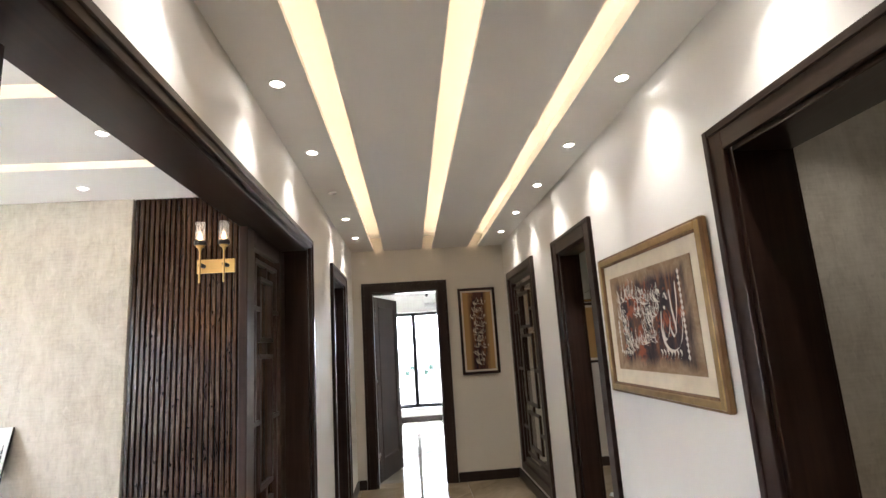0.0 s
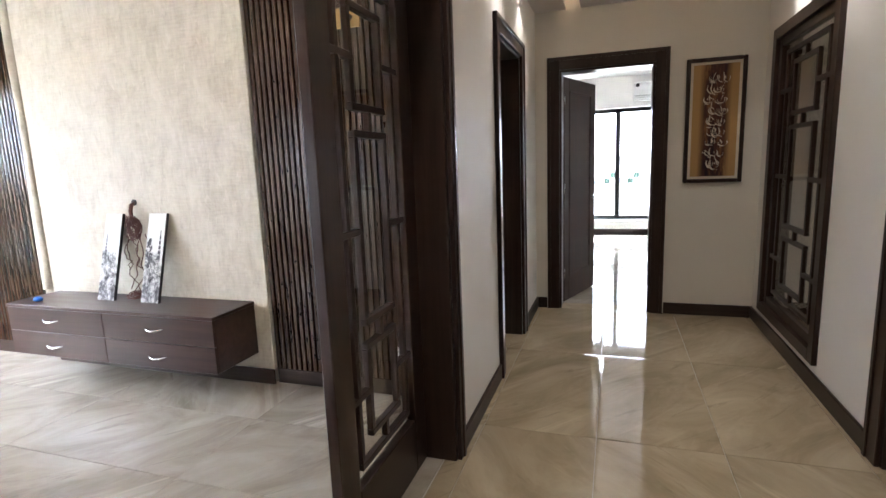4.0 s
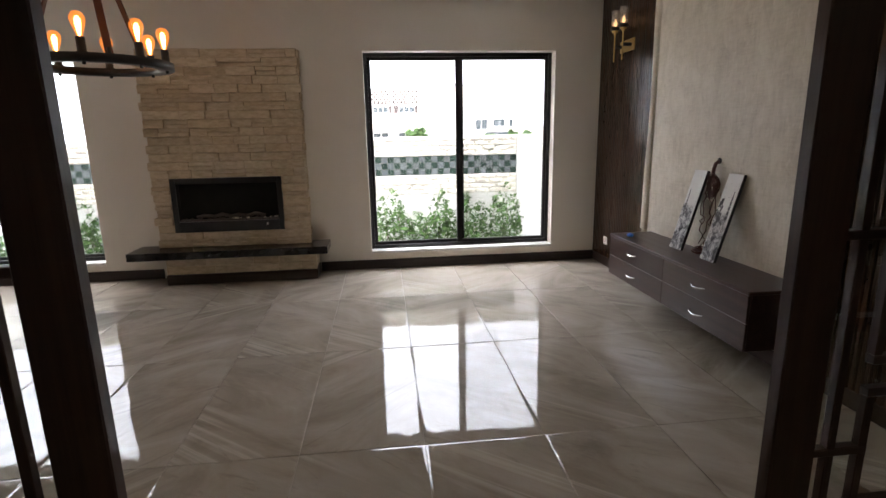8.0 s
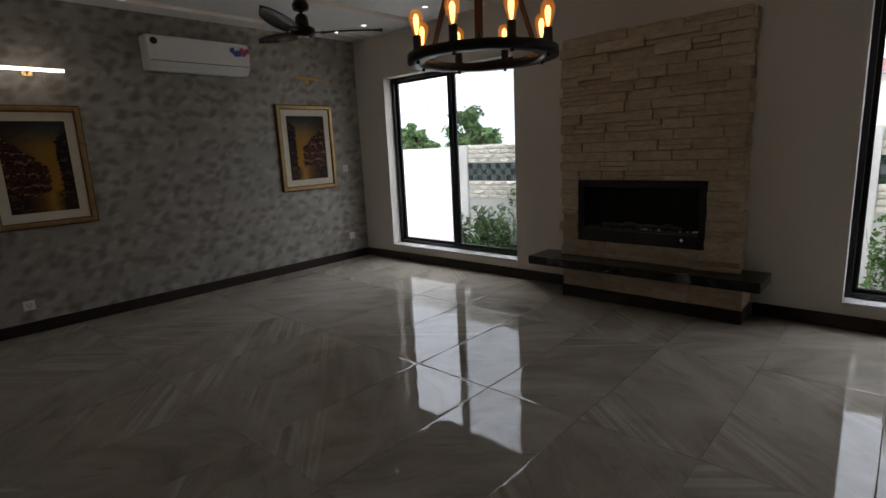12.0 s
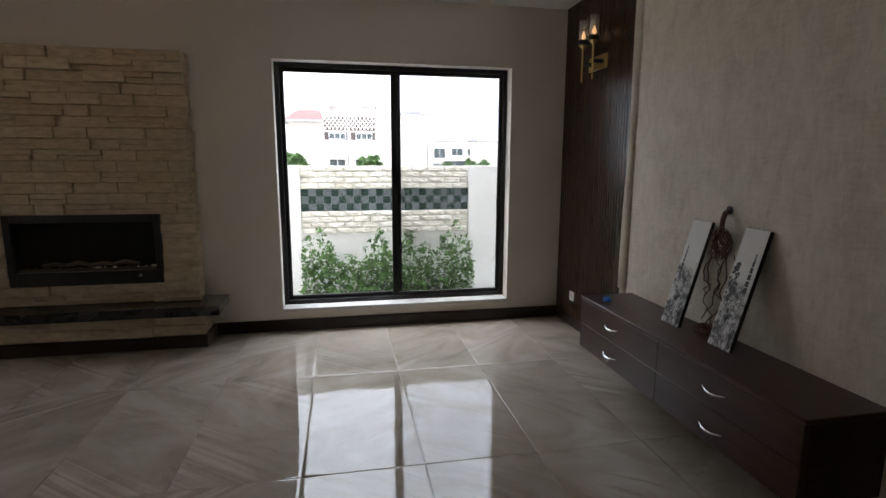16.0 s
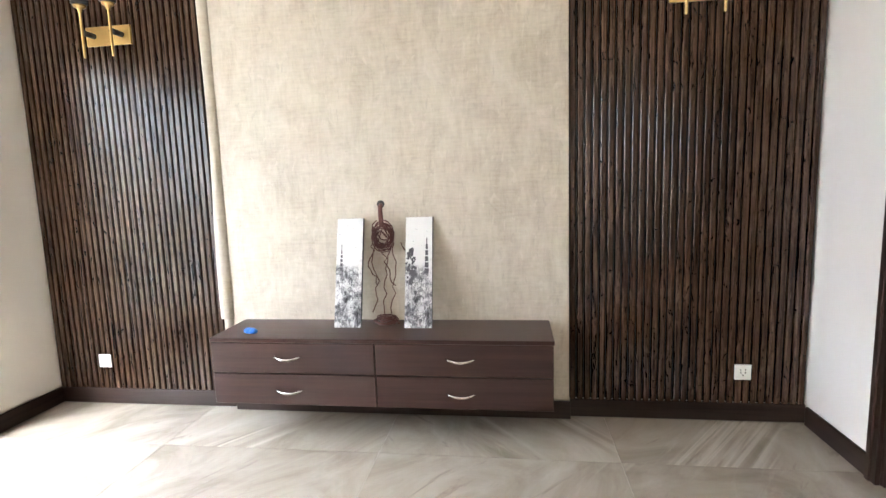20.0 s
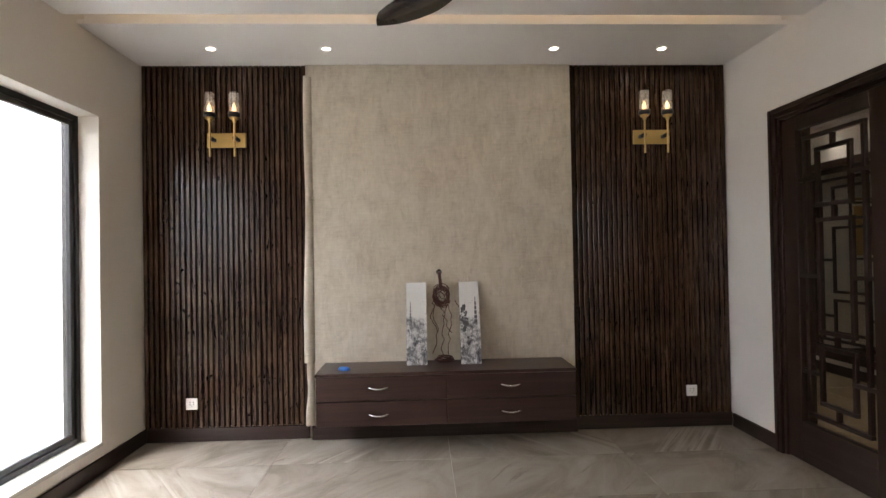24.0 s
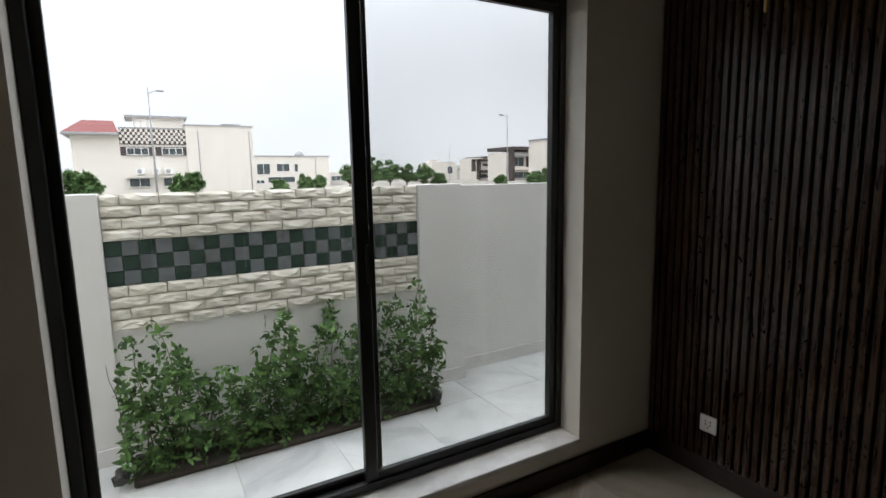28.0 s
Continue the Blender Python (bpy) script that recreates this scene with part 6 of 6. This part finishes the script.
def red_roof_villa():
    t = villa(-80, -5.4, "large cream villa with a red roof corner and pierced screen")
    box_part("wall", (0, 0, 0, 5.0, 11, 7.0), HOUSE_W, t, bevel=0)
    box_part("wall", (5.0, 0.15, 0, 12.45, 11, 7.45), HOUSE_W, t, bevel=0)
    box_part("wall", (12.45, -0.3, 0, 20.8, 11, 8.0), HOUSE_W, t, bevel=0)
    box_part("coping", (12.35, -0.4, 8.0, 20.95, 11, 8.16), HOUSE_G, t, "thin grey coping", 0)
    box_part("coping", (5.0, 0.0, 7.55, 12.3, 0.5, 7.7), HOUSE_G, t, "thin grey coping", 0)
    box_part("roof_box", (17.0, 0.6, 8.16, 19.4, 3, 8.42), HOUSE_G, t, bevel=0)
    bm = bmesh.new()
    lo = [bm.verts.new(p) for p in ((-0.7, -.9, 7.0), (5.0, -.9, 7.0), (5.0, 8, 7.0), (-0.7, 8, 7.0))]
    hi = [bm.verts.new(p) for p in ((1.2, 2.0, 8.5), (4.5, 2.0, 8.5), (4.5, 5, 8.5), (1.2, 5, 8.5))]
    for i in range(4):
        bm.faces.new((lo[i], lo[(i + 1) % 4], hi[(i + 1) % 4], hi[i]))
    bm.faces.new(hi)
    bm.faces.new(lo[::-1])
    part("tiled_roof", bm, REDROOF, t, "sloping red tiled roof")
    box_part("eaves", (-0.8, -1.0, 6.72, 5.05, 8, 6.98), HOUSE_G, t, "grey eaves board", 0.04)
    box_part("stair_tower", (6.6, 2.5, 7.45, 12.6, 8, 9.0), HOUSE_W, t, bevel=0)
    box_part("tower_roof", (5.7, 2.0, 9.0, 13.0, 8.4, 9.25), HOUSE_G, t, bevel=0)
    for k in range(3):
        box_part("tower_shutter", (6.9 + .75 * k, 2.44, 7.7, 7.4 + .75 * k, 2.5, 8.8), WHITEPL, t, bevel=0)
    # No real opening: a dark sheet gives the screen's holes their shade.
    box_part("recess", (5.0, 0.05, 5.75, 12.45, 0.14, 7.5), HOUSE_D, t, "dark sheet behind the screen, painted as an opening's shade", 0)
    nx, nz = 26, 5
    dx, dz = 7.35 / nx, 1.62 / nz
    bm = bmesh.new()
    bx(bm, -dx * .5, -0.05, -dz * .5, dx * .5, 0.05, dz * .5)
    me = to_mesh("screen_block", bm, HOUSE_W)
    for k in range(nx):
        for j in range(nz):
            if (k + j) % 2 == 0:
                shared("screen_block", me, t, pose(5.05 + (k + .5) * dx, 0.0, 5.85 + (j + .5) * dz))
    for a0, b0 in ((5.05, 8.4), (8.95, 12.3)):
        box_part("dark_band", (a0 - .1, 0.09, 4.5, b0 + .1, 0.145, 5.5), HOUSE_D, t, "dark window band", 0)
        dark_window(t, a0 + .6, b0 - .3, 4.55, 5.4, 3)
    dark_window(t, 5.6, 8.0, 0.9, 1.95, 2, 0.8)
    dark_window(t, 9.4, 11.5, 0.9, 1.95, 2, 0.8)
    for lx in (7.0, 8.8, 10.2):
        u = box_part("outdoor_unit", (lx - .55, -0.55, 2.35, lx + .45, 0.1, 3.05), WHITEPL, t, "white outdoor cooling unit", 0.03)
        bm = bmesh.new()
        cyl(bm, (lx - .15, -0.57, 2.7), (lx - .15, -0.55, 2.7), 0.27, n=14)
        part("fan_grille", bm, HOUSE_G, u)
    for lx in (13.9, 20.3):
        bm = bmesh.new()
        cyl(bm, (lx, -0.38, 0), (lx, -0.38, 7.4), 0.06, n=8)
        part("drainpipe", bm, HOUSE_G, t)


def low_villa():
    t = villa(-110, 20.6, "low cream villa with a flat roof and a small dome")
    box_part("wall", (0, 0, 0, 15.2, 10, 5.5), HOUSE_W, t, bevel=0)
    box_part("coping", (-.1, -.15, 5.5, 15.4, 10, 5.68), HOUSE_G, t, "thin grey coping", 0)
    box_part("side_wing", (15.2, 1.0, 0, 19.2, 9, 2.6), HOUSE_W, t, bevel=0)
    dark_window(t, 15.5, 18.6, 0.9, 1.9, 3)
    bm = bmesh.new()
    lathe(bm, [(1.0, 0), (0.95, 0.35), (0.75, 0.7), (0.4, 0.92), (0.02, 1.0)], 16, (9.6, 2.0, 5.65))
    part("dome", bm, HOUSE_G, t, "small grey dome")
    for a0, b0, z0, z1 in ((.6, 3.2, 2.3, 4.25), (4.4, 7.0, 2.8, 4.25), (7.9, 8.7, 2.7, 4.25), (2.6, 8.0, 0.8, 1.9), (0.4, 2.0, 0.7, 1.4)):
        dark_window(t, a0, b0, z0, z1, 2 if b0 - a0 > 1 else 1)
    bm = bmesh.new()
    cyl(bm, (12.3, -0.08, 0), (12.3, -0.08, 5.4), 0.07, n=8)
    part("drainpipe", bm, HOUSE_G, t)


def cream_villa():
    t = villa(-160, 88, "cream villa of two plain blocks with a flat roof")
    box_part("wall", (0, 0, 0, 9.8, 10, 5.8), HOUSE_W, t, bevel=0)
    box_part("wall", (9.8, 1, 0, 17.6, 10, 4.7), HOUSE_W, t, bevel=0)
    box_part("roof_box", (1.5, 2, 5.8, 3.5, 5, 6.6), HOUSE_W, t, bevel=0)
    dark_window(t, 6.0, 8.2, 2.0, 4.3, 1)
    for a0 in (10.6, 14.4):
        dark_window(t, a0, a0 + 1.1, 2.9, 4.0, 1)
    box_part("porch_roof", (12.0, -3, 2.2, 21.5, 1, 2.7), HOUSE_D, t, "dark porch beam", 0)
    box_part("side_wing", (-8, 1, 0, 0, 8, 2.7), HOUSE_W, t, bevel=0)


def framed_villa():
    t = villa(-130, 86, "white modern villa with brown framing walls")
    box_part("wall", (0.6, 0, 0, 11.0, 10, 6.0), HOUSE_W, t, bevel=0)
    box_part("roof", (2.5, -.6, 6.0, 11.2, 10, 6.35), HOUSE_D, t, "dark roof edge", 0)
    for b in ((-1.6, -1.2, 2.4, -.9, 0, 5.4), (0.2, -1.2, 0.3, .9, 0, 5.4), (7.6, -1.2, 0.3, 8.3, 0, 5.6), (-1.6, -1.2, 5.0, 8.3, 0, 5.6), (.9, -1.5, 2.0, 7.6, 0, 2.8)):
        box_part("frame_wall", b, HOUSE_D, t, "dark brown framing wall", 0)
    dark_window(t, 2.4, 4.4, 3.7, 4.5, 1)
    dark_window(t, 1.6, 5.8, 0.6, 1.7, 2)
    box_part("balcony", (5.2, -1.4, 2.8, 7.6, 0, 3.3), HOUSE_W, t, bevel=0)


def grey_villa():
    t = villa(-110, 82.5, "grey and white modern villa with balconies")
    box_part("wall", (0, 0, 0, 8.0, 9, 6.6), HOUSE_W, t, bevel=0)
    box_part("wall", (8.0, -1.0, 0, 17.0, 9, 7.6), HOUSE_G, t, bevel=0)
    box_part("roof", (-.3, -1.4, 7.0, 7.2, 9, 7.8), HOUSE_D, t, "dark upper fascia", 0)
    box_part("roof", (6.6, -1.6, 6.9, 17.4, 9, 7.8), HOUSE_W, t, "white roof slab", 0)
    box_part("frame_wall", (0, -1.6, 0, .8, 0, 7.0), HOUSE_D, t, "dark brown framing wall", 0)
    box_part("balcony", (.8, -1.8, 2.5, 11.0, 0, 3.2), HOUSE_W, t, bevel=0)
    box_part("canopy", (.8, -1.8, 5.6, 9.4, 0, 6.0), HOUSE_G, t, bevel=0)
    dark_window(t, 1.2, 5.0, 3.3, 5.5, 2)
    for a0 in (5.8, 7.0):
        box_part("pier", (a0, -1.2, 3.2, a0 + .6, 0, 5.6), HOUSE_D, t, bevel=0)
    for a0 in (8.6, 11.6, 14.2):
        wi = box_part("window", (a0, -1.05, 3.4, a0 + 2.0, -0.97, 6.0), OUTGLASS, t, "dark window", 0)
        box_part("mullion", (a0 + .95, -1.1, 3.4, a0 + 1.05, -1.05, 6.0), WHITEPL, wi, bevel=0)
    dark_window(t, 1.4, 6.5, 0.5, 2.0, 3)


def north_villa():
    t = villa(-62, 118, "white modern villa with a flat roof")
    box_part("wall", (0, 0, 0, 14, 9, 6.6), HOUSE_W, t, bevel=0)
    box_part("roof", (-.3, -.4, 6.6, 14.3, 9, 6.9), HOUSE_G, t, bevel=0)
    for k in range(4):
        for z0 in (1.0, 4.2):
            dark_window(t, 1.0 + 3.3 * k, 2.8 + 3.3 * k, z0, z0 + 1.4, 2)


def long_villa():
    t = villa(-70, 63.6, "long white modern villa with narrow upright windows")
    box_part("wall", (0, 0, 0, 7.0, 9, 6.9), HOUSE_W, t, bevel=0)
    box_part("wall", (7.0, -0.8, 0, 20, 9, 7.3), HOUSE_W, t, bevel=0)
    box_part("roof", (-.2, -.4, 6.9, 7.0, 9, 7.15), HOUSE_G, t, bevel=0)
    box_part("coping", (6.9, -.95, 7.3, 20.2, 9, 7.45), HOUSE_G, t, bevel=0)
    box_part("roof_room", (11.5, 2, 7.45, 15, 6, 8.3), HOUSE_W, t, bevel=0)
    for a0 in (1.6, 3.0, 4.4):
        dark_window(t, a0, a0 + .7, 3.2, 5.6, 1)
    for a0, b0 in ((8.6, 13.0), (15.4, 18.6)):
        box_part("frame_wall", (a0 - .3, -1.5, 5.6, b0 + .3, -.8, 5.95), HOUSE_D, t, "dark canopy", 0)
        wi = box_part("window", (a0, -0.86, 3.2, b0, -0.79, 5.5), OUTGLASS, t, "dark window", 0)
        for k in range(4):
            c = a0 + (b0 - a0) * k / 3
            box_part("mullion", (c - .06, -0.92, 3.2, c + .06, -0.86, 5.5), WHITEPL, wi, bevel=0)
    dark_window(t, 1.2, 5.4, 0.8, 2.2, 3)


def water_tower(x, y, h):
    t = thing("water_tower", pose(x, y, GZ - 0.06), "far pale concrete water tower with a funnel-shaped tank", "water tower")
    bm = bmesh.new()
    lathe(bm, [(h * .10, 0), (h * .085, h * .5), (h * .10, h * .7)], 16)
    part("shaft", bm, HOUSE_W, t)
    bm = bmesh.new()
    lathe(bm, [(h * .10, h * .70), (h * .42, h * .90), (h * .45, h * .93), (h * .45, h), (0.02, h * 1.01)], 24)
    part("tank", bm, HOUSE_W, t)


red_roof_villa()
low_villa()
cream_villa()
framed_villa()
grey_villa()
long_villa()
north_villa()
water_tower(-435, 209, 8.4)


def tree(x, y, h, r, seed, low=0.42):
    rng = random.Random(seed)
    t = thing("tree", pose(x, y, GZ - 0.06), "low dark green tree with an uneven crown", "tree", "trees beyond the wall")
    bm = bmesh.new()
    tube(bm, [(0, 0, 0), (0.05, 0.02, h * .3), (0, 0.05, h * .6)], [0.10, 0.07, 0.04], 8)
    part("trunk", bm, BARK, t)
    clumps = []
    for k in range(22):
        a = 2.4 * k + rng.uniform(-.3, .3)
        f = (k + 0.5) / 22
        spread = r * math.sqrt(max(0.0, 1 - f ** 1.6)) * rng.uniform(.25, 1.1)
        e = Vector((math.cos(a) * spread, math.sin(a) * spread, h * (low + (0.90 - low) * f) * rng.uniform(.82, 1.12)))
        if k % 2 == 0:
            bm = bmesh.new()
            tube(bm, [(0, 0.03, h * .3), tuple(e * .6 + Vector((0, 0, h * .12))), tuple(e)], [0.06, 0.04, 0.02], 6)
            part("limb", bm, BARK, t)
        clumps.append((e, r * rng.uniform(.14, .32)))

    def place(q):
        c, s = q.choice(clumps)
        d = Vector((q.gauss(0, 1), q.gauss(0, 1), q.gauss(0, 1))).normalized() * s * q.random() ** 0.4
        return c + Vector((d.x, d.y, d.z * 0.75))
    bm = bmesh.new()
    foliage(bm, place, 1500, 0.26 * max(1.0, r / 1.6), seed, 3)
    part("crown", bm, LEAF_D, t, "uneven leafy crown", kind="stuff")


for k, (x, y, h, r) in enumerate([(-27, -25, 3.8, 1.1), (-27, -19.7, 4.1, 2.0), (-44, -43, 4.2, 2.4), (-46, -34, 3.6, 2.2), (-30, -0.9, 2.3, 0.6), (-30, -0.35, 2.1, 0.5), (-30, 3.1, 2.0, 0.45), (-30, 3.65, 2.15, 0.4),
                                  (-50, 12.0, 1.9, 0.7), (-50, 14.2, 2.1, 0.8), (-50, 15.6, 2.3, 0.6), (-60, 22.0, 3.3, 1.4), (-60, 24.8, 3.8, 1.9), (-60, 27.0, 3.5, 1.6), (-60, 29.2, 3.2, 1.6), (-60, 31.4, 2.9, 1.5),
                                  (-60, 33.6, 2.1, 1.2), (-42, 30.0, 1.7, 0.7), (-42, 34.0, 2.1, 1.0), (-42, 35.6, 2.2, 1.1), (-150, 80, 5.6, 3.0), (-150, -164.6, 4.0, 3.5), (-150, -160.4, 4.4, 4.0), (-150, -155.5, 4.0, 3.5), (-150, -143.0, 4.6, 4.0), (-150, -139.2, 4.2, 3.5), (-150, -110.1, 4.5, 4.0), (-22, 50, 2.6, 1.8)]):
    tree(x, y, h, r, 100 + k)


def street_lamp(x, y, h, side):
    t = thing("street_lamp", pose(x, y, GZ - 0.06), "tall grey steel street lamp with one arm", "street lamp", "street lamps")
    bm = bmesh.new()
    cyl(bm, (0, 0, 0), (0, 0, h), 0.09, 0.05, 8)
    part("pole", bm, HOUSE_G, t)
    bm = bmesh.new()
    tube(bm, [(0, 0, h - .5), (0, side * .5, h - .25), (0, side * 0.9, h - .25)], 0.035, 6)
    part("arm", bm, HOUSE_G, t)
    bm = bmesh.new()
    bx(bm, -.12, side * .85 - .3, h - .32, .12, side * .85 + .3, h - .16)
    part("lamp_head", bm, HOUSE_G, t, bevel=0.04)


for x, y, h, sd in ((-51, 2.6, 9.0, 1), (-270, 94, 9.6, 1), (-165, 72, 9.2, 1), (-112, 66.3, 9.0, 1), (-53.3, 39.2, 8.8, -1), (-60, -55.6, 7.6, 1)):
    street_lamp(x, y, h, sd)

bm = bmesh.new()
for k in range(6):
    bx(bm, -0.16 + 0.004 * k, -0.1 - 0.003 * k, 0.004 * k, 0.16 - 0.003 * k, 0.1, 0.004 * k + 0.0035)
ob = solid("paper_stack", bm, WHITEPL, "small stack of white papers lying on the floor", "paper", kind="")
ob.matrix_basis = pose(2.07, 5.1, 0.0, 0, 0, 25)
